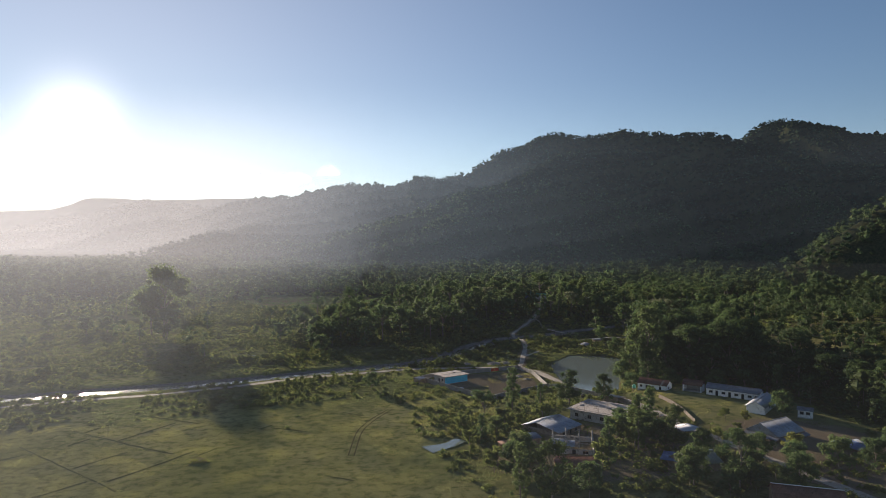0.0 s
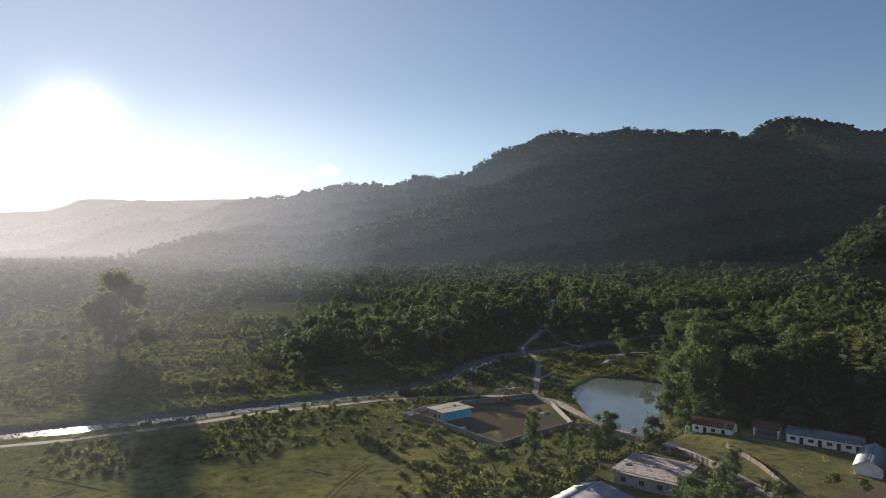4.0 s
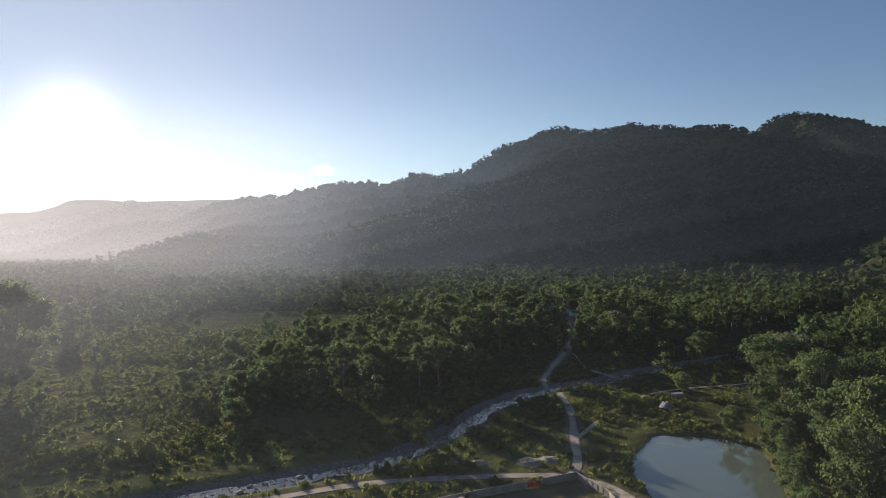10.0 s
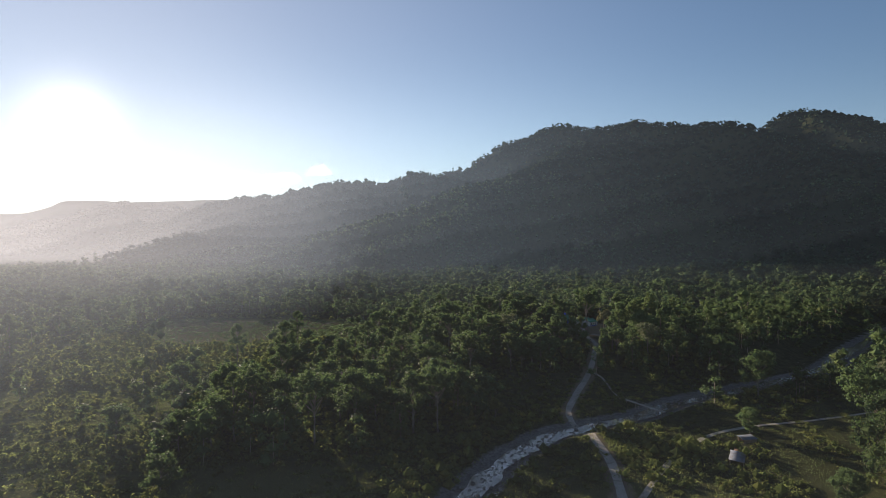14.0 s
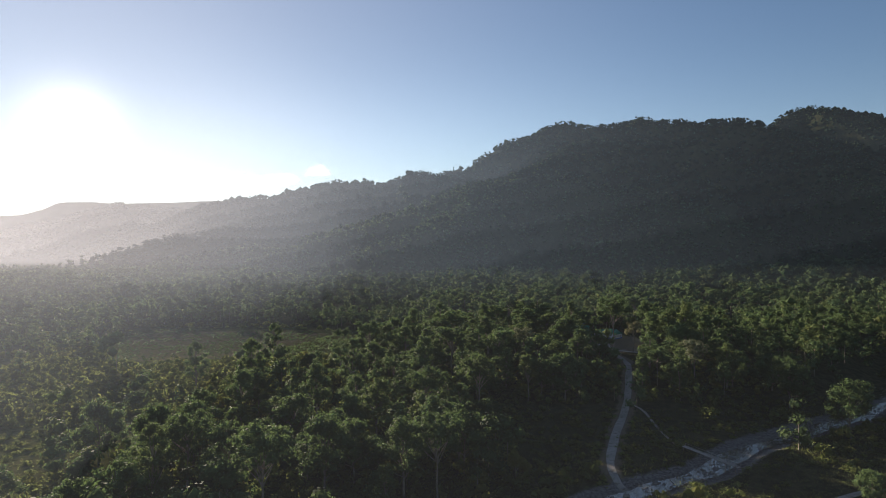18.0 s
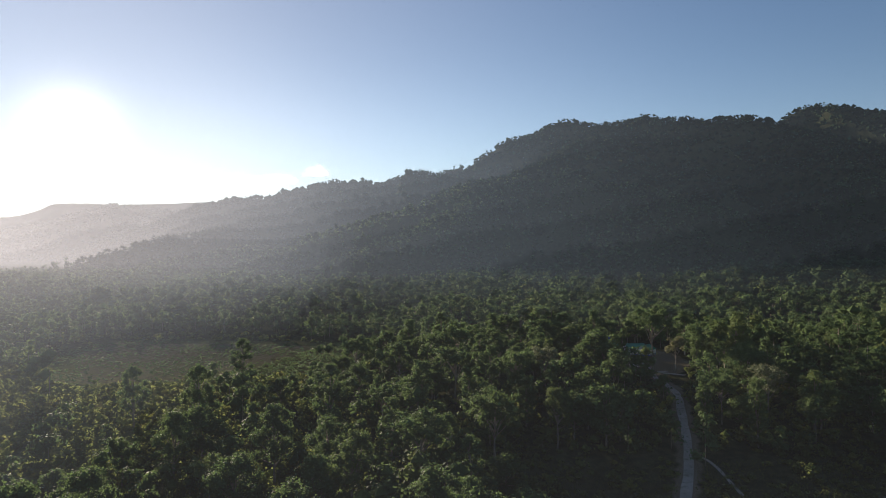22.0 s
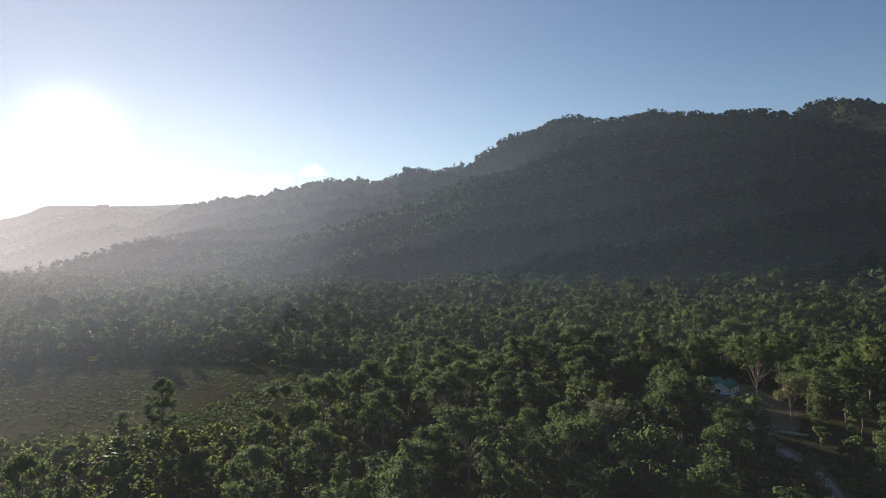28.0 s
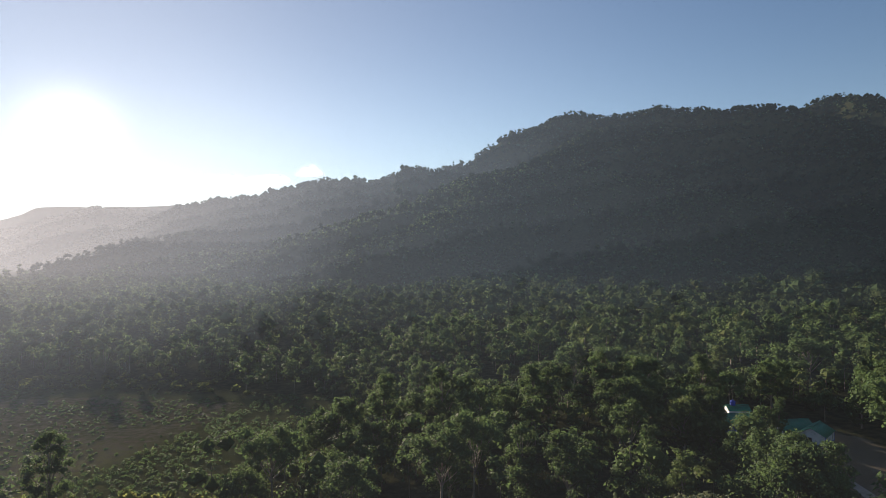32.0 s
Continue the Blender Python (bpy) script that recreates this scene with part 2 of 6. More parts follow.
# crests of the hills: x, y, height
SKYLINE_WEST = [(-1260, 2440, 60), (-1156, 2500, 113), (-1094, 2550, 141), (-1040, 2600, 179), (-972, 2620, 206), (-890, 2640, 245), (-804, 2650, 263), (-668, 2640, 277), (-618, 2620, 268),
                (-526, 2600, 286), (-478, 2580, 295), (-442, 2560, 308), (-384, 2540, 316), (-328, 2520, 307), (-252, 2500, 315), (-187, 2480, 298), (-122, 2420, 318), (-60, 2400, 332),
                (-10, 2400, 323), (40, 2380, 335), (99, 2350, 358), (157, 2340, 380)]
SKYLINE_EAST = [(157, 2340, 380), (217, 2345, 422), (305, 2420, 444), (361, 2520, 481), (403, 2578, 517), (450, 2600, 534), (497, 2614, 532), (553, 2620, 518), (672, 2570, 521), (724, 2540, 534),
                (786, 2520, 517), (852, 2470, 511), (889, 2430, 491), (929, 2380, 493), (996, 2330, 485), (1016, 2290, 460), (1046, 2253, 445), (1084, 2200, 406), (1147, 2150, 379), (1258, 2100, 346),
                (1500, 2060, 330), (2000, 2100, 400), (2700, 2000, 400)]
FAR_PEAK = [(1200, 2960, 470), (1354, 2950, 557), (1399, 2950, 574), (1455, 2952, 622), (1518, 2952, 649), (1594, 2952, 659), (1680, 2950, 643), (1780, 2950, 620), (1849, 2940, 597), (1949, 2940, 579),
            (2092, 2930, 589), (2700, 2900, 560)]
SECOND_RIDGE = [(-790, 1690, 55), (-741, 1750, 76), (-723, 1800, 88), (-687, 1820, 103), (-644, 1840, 110), (-595, 1900, 120), (-563, 2000, 136), (-541, 2100, 159), (-496, 2130, 169), (-434, 2170, 191),
                (-401, 2190, 216), (-367, 2200, 225), (-313, 2210, 224), (-242, 2230, 225), (-154, 2300, 253), (-60, 2390, 300)]
LOW_RIDGE = [(-517, 1516, 51), (-473, 1572, 64), (-425, 1626, 79), (-388, 1693, 88), (-340, 1759, 96), (-297, 1803, 110), (-244, 1847, 120), (-187, 1913, 109),
             (-66, 2066, 137)]
FRONT_RIDGE = [(-356, 1478, 47), (-300, 1513, 73), (-244, 1556, 102), (-183, 1579, 122), (-118, 1595, 139), (-78, 1608, 149), (-46, 1626, 162), (-7, 1662, 181),
               (36, 1693, 206), (100, 1720, 223), (162, 1737, 233), (187, 1784, 247), (239, 1805, 260), (292, 1815, 264), (349, 1805, 246)]
FRONT_SPUR = [(-246, 1285, 19), (-198, 1315, 42), (-158, 1348, 61), (-91, 1381, 86), (-23, 1406, 112), (25, 1475, 136), (79, 1556, 164), (159, 1708, 220),
              (237, 1794, 259)]
SIDE_SPUR = [(182, 1433, 42), (147, 1470, 85), (109, 1518, 126), (79, 1556, 161)]
HIGH_SPUR = [(230, 1750, 257), (282, 1850, 295), (339, 1950, 335), (409, 2050, 367), (515, 2200, 405), (611, 2350, 454), (718, 2520, 528)]
MID_SPUR = [(923, 2390, 487), (849, 2380, 454), (781, 2330, 402), (663, 2150, 334), (516, 1880, 265), (458, 1800, 238), (420, 1817, 223), (405, 1601, 184),
            (409, 1482, 154), (364, 1448, 141), (303, 1345, 108), (249, 1241, 70)]
RANGE_NEAR = [(-2600, 3150, 90), (-2195, 3300, 150), (-2058, 3350, 170), (-1945, 3400, 215), (-1828, 3450, 278), (-1736, 3500, 307), (-1652, 3500, 328), (-1571, 3500, 315), (-1512, 3500, 324),
              (-1437, 3500, 309), (-1307, 3400, 281), (-1131, 3300, 285), (-894, 3000, 278)]
RANGE_FAR = [(-4200, 4300, 280), (-3445, 4300, 299), (-2890, 4300, 318), (-2668, 4300, 324), (-2520, 4300, 360), (-2428, 4300, 401), (-2224, 4300, 403), (-2021, 4300, 387), (-1780, 4300, 393),
             (-1521, 4300, 399), (-1299, 4300, 402), (-900, 4300, 400)]
EAST_SPUR = [(1046, 2253, 440), (960, 1900, 310), (880, 1550, 180), (820, 1250, 60)]
RIGHT_SPUR = [(1500, 2060, 330), (1350, 1800, 290), (1250, 1400, 170), (1150, 1100, 60)]
NEAR_HILL = [(435, 885, 22), (494, 870, 58), (548, 870, 94), (609, 870, 130), (760, 860, 215), (1000, 840, 260), (1500, 900, 280)]
CRESTS = [(SKYLINE_WEST, 0.42), (SKYLINE_EAST, 0.46), (FAR_PEAK, 0.45), (SECOND_RIDGE, 0.42), (LOW_RIDGE, 0.42), (FRONT_RIDGE, 0.42), (FRONT_SPUR, 0.42), (SIDE_SPUR, 0.4), (HIGH_SPUR, 0.5),
          (MID_SPUR, 0.44), (RANGE_NEAR, 0.4), (RANGE_FAR, 0.4), (EAST_SPUR, 0.40), (RIGHT_SPUR, 0.40), (NEAR_HILL, 0.5)]


def height(x, y):
    """The ground's height anywhere in the plan."""
    x, y = np.asarray(x, float), np.asarray(y, float)
    z = 8.3 * np.clip((y - 472) / 80, 0, 1) * step(x, -55, 30) + 0.02 * np.maximum(y - 660, 0) * step(y, 600, 900)
    z = np.minimum(z, 34 + 0 * z)
    hill, away = np.zeros_like(z), np.full_like(z, 1e9)
    for crest, slope in CRESTS:
        d, top = line_distance(x, y, crest)
        up = top - slope * d * (1 - 0.25 * np.exp(-d / 120))
        away = np.where(up > hill, d, away)
        hill = np.maximum(hill, up)
    rough = step(hill, 5, 160)
    # spurs that run down towards the valley, with gullies between them
    spur = np.clip(1 - 2.3 * np.abs(fbm(x + 110 * fbm(x, y, 1 / 330, 2, 21), 0.38 * y, 1 / 190, 2, 3)), 0, 1)
    knob = np.abs(fbm(x, y, 1 / 90, 3, 9))
    inner = step(away, 8, 150)
    hill = hill + rough * ((spur * 84 - 50) * inner - (knob * 40 - 10) * (0.12 + 0.88 * inner))
    z = np.maximum(z, hill - 13)
    # village, terrace of the school, and the rise behind it
    z = z + 3.0 * step(x, 8, 32) * (1 - step(y, 215, 285))
    z = z + (4.6 - z) * (1 - step(inside(x, y, SCHOOL), -3, 7)) * step(x, 70, 86)
    z = z + step(x, 122, 270) * (1 - step(y, 340, 540)) * 26 * step(y, -200, 120)
    z = z + fbm(x, y, 1 / 45, 4, 5) * 0.5 + 0.3
    # river, pond, roads
    d, _ = line_distance(x, y, RIVER)
    z = np.where(d < 34, z * step(d, 10, 34) + 0.5 * (1 - step(d, 10, 34)), z) - 1.9 * (1 - step(d, 3.5, 10.5))
    for road in (ROAD_WEST, ROAD_SOUTH):
        d, _ = line_distance(x, y, road)
        flat = 0.4 + (0 if road is ROAD_WEST else 1) * 2.4 * step(290 - y, 0, 65)
        z = z + (flat - z) * (1 - step(d, 3, 12))
    p = inside(x, y, POND_EDGE)
    z = np.where(p < 14, z + (0.8 - z) * (1 - step(p, 4, 14)), z) - 2.0 * (1 - step(p, -2.5, 2.0))
    p = inside(x, y, YARD)
    z = z + (0.15 - z) * (1 - step(p, 0, 6))
    p = inside(x, y, HAMLET)
    z = z + (8.5 - z) * (1 - step(p, 0, 14))
    return z


def ground_at(x, y):
    return float(height(np.array([x]), np.array([y]))[0])


def spaced(lo, hi, near_lo, near_hi, fine, grow):
    """Grid lines: even between near_lo and near_hi, ever wider outside."""
    mid = list(np.arange(near_lo, near_hi + 0.1, fine))
    s, out = fine, []
    v = near_hi
    while v < hi:
        s *= grow
        v += min(s, 32)
        out.append(min(v, hi))
    s, low = fine, []
    v = near_lo
    while v > lo:
        s *= grow
        v -= min(s, 32)
        low.append(max(v, lo))
    return np.array(low[::-1] + mid + out)


gx, gy = spaced(-4400, 3800, -160, 160, 3.0, 1.06), spaced(-500, 4400, 150, 670, 3.0, 1.055)
X, Y = np.meshgrid(gx, gy)
Z = height(X, Y)
nx, ny = len(gx), len(gy)
idx = np.arange(nx * ny).reshape(ny, nx)
quads = np.stack([idx[:-1, :-1], idx[:-1, 1:], idx[1:, 1:], idx[1:, :-1]], -1).reshape(-1, 4)
riv = line_distance(X, Y, RIVER)[0]
roads = np.minimum.reduce([line_distance(X, Y, r)[0] for r in (ROAD_WEST, ROAD_NORTH, ROAD_SOUTH)])
# school lawn and western scrub keep part of the dark tone as painted shade
meadow_mask = step(-X, -30, 10) * (1 - step(Y - 0.12 * X, 240, 270)) + 0.2 * (1 - step(inside(X, Y, SCHOOL), -2, 6)) * step(X, 76, 88)
meadow_mask = np.maximum(meadow_mask, 0.65 * step(-X, 80, 120) * (1 - step(Y, 640, 720)))
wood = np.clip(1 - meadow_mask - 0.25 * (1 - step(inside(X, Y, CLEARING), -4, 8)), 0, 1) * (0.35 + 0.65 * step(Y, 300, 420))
bare = np.maximum.reduce([0.72 * (1 - step(inside(X, Y, YARD), -3, 0)), 0.9 * (1 - step(roads, 2.0, 4.5)), 0.8 * (1 - step(inside(X, Y, HAMLET), -6, 3)),
                          0.55 * (1 - step(np.abs(inside(X, Y, POND_EDGE)), 1, 4)),
                          0.5 * (1 - step(inside(X, Y, CLEARING), -14, -2)) * (1 - step(X - 0.3 * (Y - 690), -105, -75)),
                          0.85 * (1 - step(np.hypot(X - 108, (Y - 182) * 0.8), 18, 30)),
                          0.6 * (1 - step(np.hypot((X - 44) * 0.8, Y - 183), 22, 34))])
gravel = 1.0 - step(riv, 5.5, 9.5)
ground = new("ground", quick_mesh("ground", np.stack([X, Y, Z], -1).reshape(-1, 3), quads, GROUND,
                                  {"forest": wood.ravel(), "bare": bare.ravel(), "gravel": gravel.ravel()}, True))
tagged(ground, "grassy valley floor rising into forested hills", "ground", kind="structure")



def on_ground(x, y):
    """The height of the ground sheet itself, between its grid lines."""
    i, j = np.clip(np.searchsorted(gx, x) - 1, 0, nx - 2), np.clip(np.searchsorted(gy, y) - 1, 0, ny - 2)
    u, v = (x - gx[i]) / (gx[i + 1] - gx[i]), (y - gy[j]) / (gy[j + 1] - gy[j])
    return (Z[j, i] * (1 - u) + Z[j, i + 1] * u) * (1 - v) + (Z[j + 1, i] * (1 - u) + Z[j + 1, i + 1] * u) * v


def resample(line, gap):
    pts = [Vector((*p[:2], 0)) for p in line]
    # smooth the corners
    for _ in range(2):
        q = [pts[0]]
        for a, b in zip(pts[:-1], pts[1:]):
            q += [a.lerp(b, 0.25), a.lerp(b, 0.75)]
        pts = q + [pts[-1]]
    out, left = [pts[0]], gap
    for a, b in zip(pts[:-1], pts[1:]):
        length = (b - a).length
        s = left
        while s < length:
            out.append(a.lerp(b, s / length))
            s += gap
        left = s - length
    return out


def strip(name, line, width, mat, lift, level=None, gap=3.0, wobble=0.3, across=4):
    """A draped band along a line, with uneven edges."""
    pts = resample(line, gap)
    rows = []
    for i, p in enumerate(pts):
        d = (pts[min(i + 1, len(pts) - 1)] - pts[max(i - 1, 0)]).normalized()
        n = Vector((-d.y, d.x, 0))
        w = width / 2 * (1 + wobble * noise.noise(Vector((p.x * 0.11, p.y * 0.11, width))))
        c = wobble * 0.35 * width * noise.noise(Vector((p.y * 0.06, p.x * 0.06, 4)))
        rows.append([p + n * (c + w * (2 * k / across - 1)) for k in range(across + 1)])
    v = np.array([[q.x, q.y, 0] for r in rows for q in r])
    v[:, 2] = level if level is not None else height(v[:, 0], v[:, 1]) + lift
    k = across + 1
    f = [(i * k + j, i * k + j + 1, (i + 1) * k + j + 1, (i + 1) * k + j) for i in range(len(pts) - 1) for j in range(across)]
    return new(name, quick_mesh(name, v, f, mat, smooth=True))


tagged(strip("road", ROAD_WEST, 3.4, DIRT, 0.10), "pale dirt road along the river bank", "road", kind="structure")
tagged(strip("road", ROAD_NORTH, 2.7, DIRT, 0.10), "pale dirt track crossing the ford", "road", kind="structure")
tagged(strip("road", ROAD_SOUTH, 3.6, DIRT, 0.10), "pale dirt lane between wall and pond", "road", kind="structure")
tagged(strip("track", TRACK_EAST, 1.8, DIRT, 0.08), "narrow dirt track through rough grass", "road", kind="structure")
tagged(strip("track", SPUR_HAMLET, 2.6, DIRT, 0.09), "short dirt spur below the houses", "road", kind="structure")
tagged(strip("trail", TRAIL, 1.0, DIRT, 0.08), "narrow footpath leading to the bridge", "road", kind="structure")
tagged(strip("water", RIVER, 6.5, STREAM, 0, -0.95, 3.0, 0.7, 4), "shallow stony river in low sunlight", "river", kind="structure")


def pond():
    pts = resample([*POND_EDGE, POND_EDGE[0]], 2.0)
    v = [(77, 311, 0.3)] + [(77 + (p.x - 77) * 1.05, 311 + (p.y - 311) * 1.05, 0.3) for p in pts]
    f = [(0, i, i + 1) for i in range(1, len(v) - 1)] + [(0, len(v) - 1, 1)]
    return new("pond_water", quick_mesh("pond_water", v, f, POND))


tagged(pond(), "still grey-green pond reflecting the sky", "pond", kind="structure")

for brook in ([(-126, 396), (-120, 390), (-117, 386)], [(-112, 362), (-108, 357), (-104, 355)], [(-66, 546), (-67, 538), (-63, 524)]):
    tagged(strip("water", brook, 0.5, STREAM, 0.1, None, 2.0, 0.6, 2), "glinting pool of a narrow brook", "brook", kind="structure")

# upright sheets that paint haze in the valley and before the hills
def haze_sheet(corners, valley, open_air, fade=1.0):
    me = quick_mesh("haze_sheet", corners, [(0, 1, 2, 3)], HAZE, {"valley": [valley] * 4, "open_air": [open_air, open_air * fade, open_air * fade, open_air]})
    tagged(new("backdrop", me), "translucent sheet that paints sunlit haze in the valley", "haze", kind="structure")


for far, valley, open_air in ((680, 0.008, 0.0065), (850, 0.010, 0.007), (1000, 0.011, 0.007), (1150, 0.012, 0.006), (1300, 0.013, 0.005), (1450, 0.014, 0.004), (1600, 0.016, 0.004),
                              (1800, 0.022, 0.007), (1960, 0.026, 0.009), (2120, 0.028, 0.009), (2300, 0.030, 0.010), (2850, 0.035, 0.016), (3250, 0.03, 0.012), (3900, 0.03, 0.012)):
    haze_sheet([(-far * 1.35, far, -40), (far * 1.25, far, -40), (far * 1.25, far, 900), (-far * 1.35, far, 900)], valley, open_air)
# lengthwise sheets of the same painted haze, added to lift the western dark tones
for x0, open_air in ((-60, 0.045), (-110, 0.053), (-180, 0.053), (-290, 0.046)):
    haze_sheet([(x0, 40, -20), (x0 - 100, 1700, -20), (x0 - 100, 1700, 300), (x0, 40, 300)], 0.0, open_air, 0.0)



def veil_sheet():
    """A faint pale sheet added over the valley floor in place of veiling glare, below the flight and above most trees,
    thinning out before the hills.
    """
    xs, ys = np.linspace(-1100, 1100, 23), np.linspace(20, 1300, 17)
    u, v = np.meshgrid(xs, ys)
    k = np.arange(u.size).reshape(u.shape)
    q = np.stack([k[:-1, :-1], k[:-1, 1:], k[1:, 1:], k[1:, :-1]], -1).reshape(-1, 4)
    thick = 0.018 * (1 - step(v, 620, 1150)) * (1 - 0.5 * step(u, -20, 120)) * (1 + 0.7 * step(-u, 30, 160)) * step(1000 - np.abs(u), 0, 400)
    me = quick_mesh("veil", np.stack([u, v, 0 * u + 41], -1).reshape(-1, 3), q, VEIL, {"open_air": thick.ravel()})
    tagged(new("backdrop", me), "faint pale sheet added to lift dark tones over the valley floor", "haze", kind="structure")


# Veiling glare put into a pale, mostly clear surface that lifts the darks.
def veil_material():
    m = Nodes("veil")
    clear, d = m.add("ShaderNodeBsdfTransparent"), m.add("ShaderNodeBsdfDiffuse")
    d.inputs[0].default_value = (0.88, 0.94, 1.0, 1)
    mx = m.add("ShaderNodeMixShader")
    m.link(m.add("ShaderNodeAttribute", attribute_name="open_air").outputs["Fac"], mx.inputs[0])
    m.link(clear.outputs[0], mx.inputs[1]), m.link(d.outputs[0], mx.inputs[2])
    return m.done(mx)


VEIL = veil_material()
veil_sheet()


def cloud(x, y, z, length, tall, seed):
    """A small flat-based heap of cloud low over the far hills."""
    bm = bmesh.new()
    bmesh.ops.create_icosphere(bm, subdivisions=5, radius=1)
    at = Vector((seed * 7.3, seed * 3.1, 0))
    for v in bm.verts:
        d = v.co.copy()
        n = 1 + 0.55 * noise.noise(Vector((d.x * 2.6, d.y, d.z * 1.4)) + at) + 0.3 * noise.noise(Vector((d.x * 7, d.y * 2, d.z * 3)) + at) + 0.14 * noise.noise(d * 11 + at)
        v.co = Vector((d.x * length * (1 + 0.2 * (n - 1)), d.y * 70, (d.z * tall if d.z > 0 else d.z * tall * 0.35) * n))
    me = bpy.data.meshes.new("cloud")
    bm.to_mesh(me)
    bm.free()
    me.polygons.foreach_set("use_smooth", np.full(len(me.polygons), True))
    me.materials.append(CLOUD)
    ob = new("cloud", me)
    ob.location = (x, y, z)
    tagged(ob, "small pale cumulus cloud low over the hills", "cloud", "clouds over the hills")


def cloud_material():
    m = Nodes("cloud")
    clear, t = m.add("ShaderNodeBsdfTransparent"), m.add("ShaderNodeBsdfTranslucent")
    t.inputs[0].default_value = (0.9, 0.9, 0.92, 1)
    mx = m.add("ShaderNodeMixShader")
    m.link(m.math("MULTIPLY", m.ramp(m.noise(0.012, 5, 0.6), 0.25, 0.75), 0.2), mx.inputs[0])
    m.link(clear.outputs[0], mx.inputs[1]), m.link(t.outputs[0], mx.inputs[2])
    return m.done(mx)


CLOUD = cloud_material()
for cx, cz, cl, ct, cs in ((-1230, 478, 240, 62, 1), (-1560, 462, 130, 34, 2), (-770, 545, 85, 46, 3), (-2280, 418, 150, 40, 4), (-1010, 500, 120, 46, 6)):
    cloud(cx, 4250, cz, cl, ct, cs)

# ---- vegetation ----


def sprays(centres, normals, size, rng, jitter=0.5):
    """Leaf sprays: small triangles about the given places, facing roughly along the normals. size: one number or an array."""
    n = len(centres)
    size = np.broadcast_to(size, (n,))[:, None]
    nrm = normals + rng.normal(0, jitter, (n, 3))
    nrm /= np.linalg.norm(nrm, axis=1, keepdims=True) + 1e-9
    t = np.cross(nrm, rng.normal(0, 1, (n, 3)))
    t /= np.linalg.norm(t, axis=1, keepdims=True) + 1e-9
    b = np.cross(nrm, t)
    w, l = size * rng.uniform(0.7, 1.1, (n, 1)), size * rng.uniform(0.7, 1.1, (n, 1))
    v = np.stack([centres - t * l * 0.6, centres + b * w * 0.6 + t * l * 0.3, centres - b * w * 0.6 + t * l * 0.4], 1).reshape(-1, 3)
    return v, np.arange(3 * n).reshape(n, 3)


def cores(centres, radius, squash, rng):
    """Rough eight-sided lumps that close the inside of a crown."""
    n = len(centres)
    d = np.array([(1, 0, 0), (0, 1, 0), (-1, 0, 0), (0, -1, 0), (0, 0, 1), (0, 0, -1)], float)
    a = rng.uniform(0, 1.57, n)
    c, s = np.cos(a), np.sin(a)
    p = np.stack([c[:, None] * d[:, 0] - s[:, None] * d[:, 1], s[:, None] * d[:, 0] + c[:, None] * d[:, 1], np.broadcast_to(d[:, 2] * squash, (n, 6))], -1)
    v = centres[:, None] + p * radius[:, None, None] * rng.uniform(0.75, 1.1, (n, 6, 1))
    f = np.array([(0, 1, 4), (1, 2, 4), (2, 3, 4), (3, 0, 4), (1, 0, 5), (2, 1, 5), (3, 2, 5), (0, 3, 5)])
    return v.reshape(-1, 3), (np.arange(n)[:, None, None] * 6 + f).reshape(-1, 3)


def shell(rng, n, flat=1.0, under=0.35):
    """Unit directions over a dome, fewer below."""
    d = rng.normal(0, 1, (int(n * 2.2) + 4, 3))
    d /= np.linalg.norm(d, axis=1, keepdims=True)
    d = d[(d[:, 2] > -0.15) | (rng.random(len(d)) < under)][:n]
    return d * np.array([1, 1, flat])


def tube(path, r0, r1, sides=6):
    """A tapered limb along points."""
    v, f = [], []
    path = [Vector(p) for p in path]
    for i, p in enumerate(path):
        d = (path[min(i + 1, len(path) - 1)] - path[max(i - 1, 0)]).normalized()
        s = d.orthogonal().normalized()
        c = d.cross(s)
        r = r0 + (r1 - r0) * i / (len(path) - 1)
        v += [p + (s * math.cos(a) + c * math.sin(a)) * r for a in [2 * math.pi * k / sides for k in range(sides)]]
    for i in range(len(path) - 1):
        for k in range(sides):
            f.append((i * sides + k, i * sides + (k + 1) % sides, (i + 1) * sides + (k + 1) % sides, (i + 1) * sides + k))
    return [tuple(q) for q in v], f


def blobs_for(rng, tall, spread, count, low, shape):
    """Centres and radii of the leaf masses of one crown."""
    out = []
    for i in range(count):
        a = i * 2.4 + rng.uniform(-0.5, 0.5)
        u = (i + 0.5) / count
        if shape == "column":
            h, r = low + (tall - low) * u, spread * (1 - 0.55 * u) * rng.uniform(0.3, 1.0)
        elif shape == "umbrella":
            h, r = low + (tall - low) * rng.uniform(0.45, 0.95), spread * math.sqrt(u)
        else:
            h = low + (tall - low) * (0.12 + 0.8 * rng.random())
            e = (h - low) / (tall - low)
            r = spread * math.sqrt(max(0.05, 1 - (2 * e - 0.85) ** 2)) * math.sqrt(u)
        out.append((r * math.cos(a), r * math.sin(a), h, spread * rng.uniform(0.2, 0.42)))
    return out


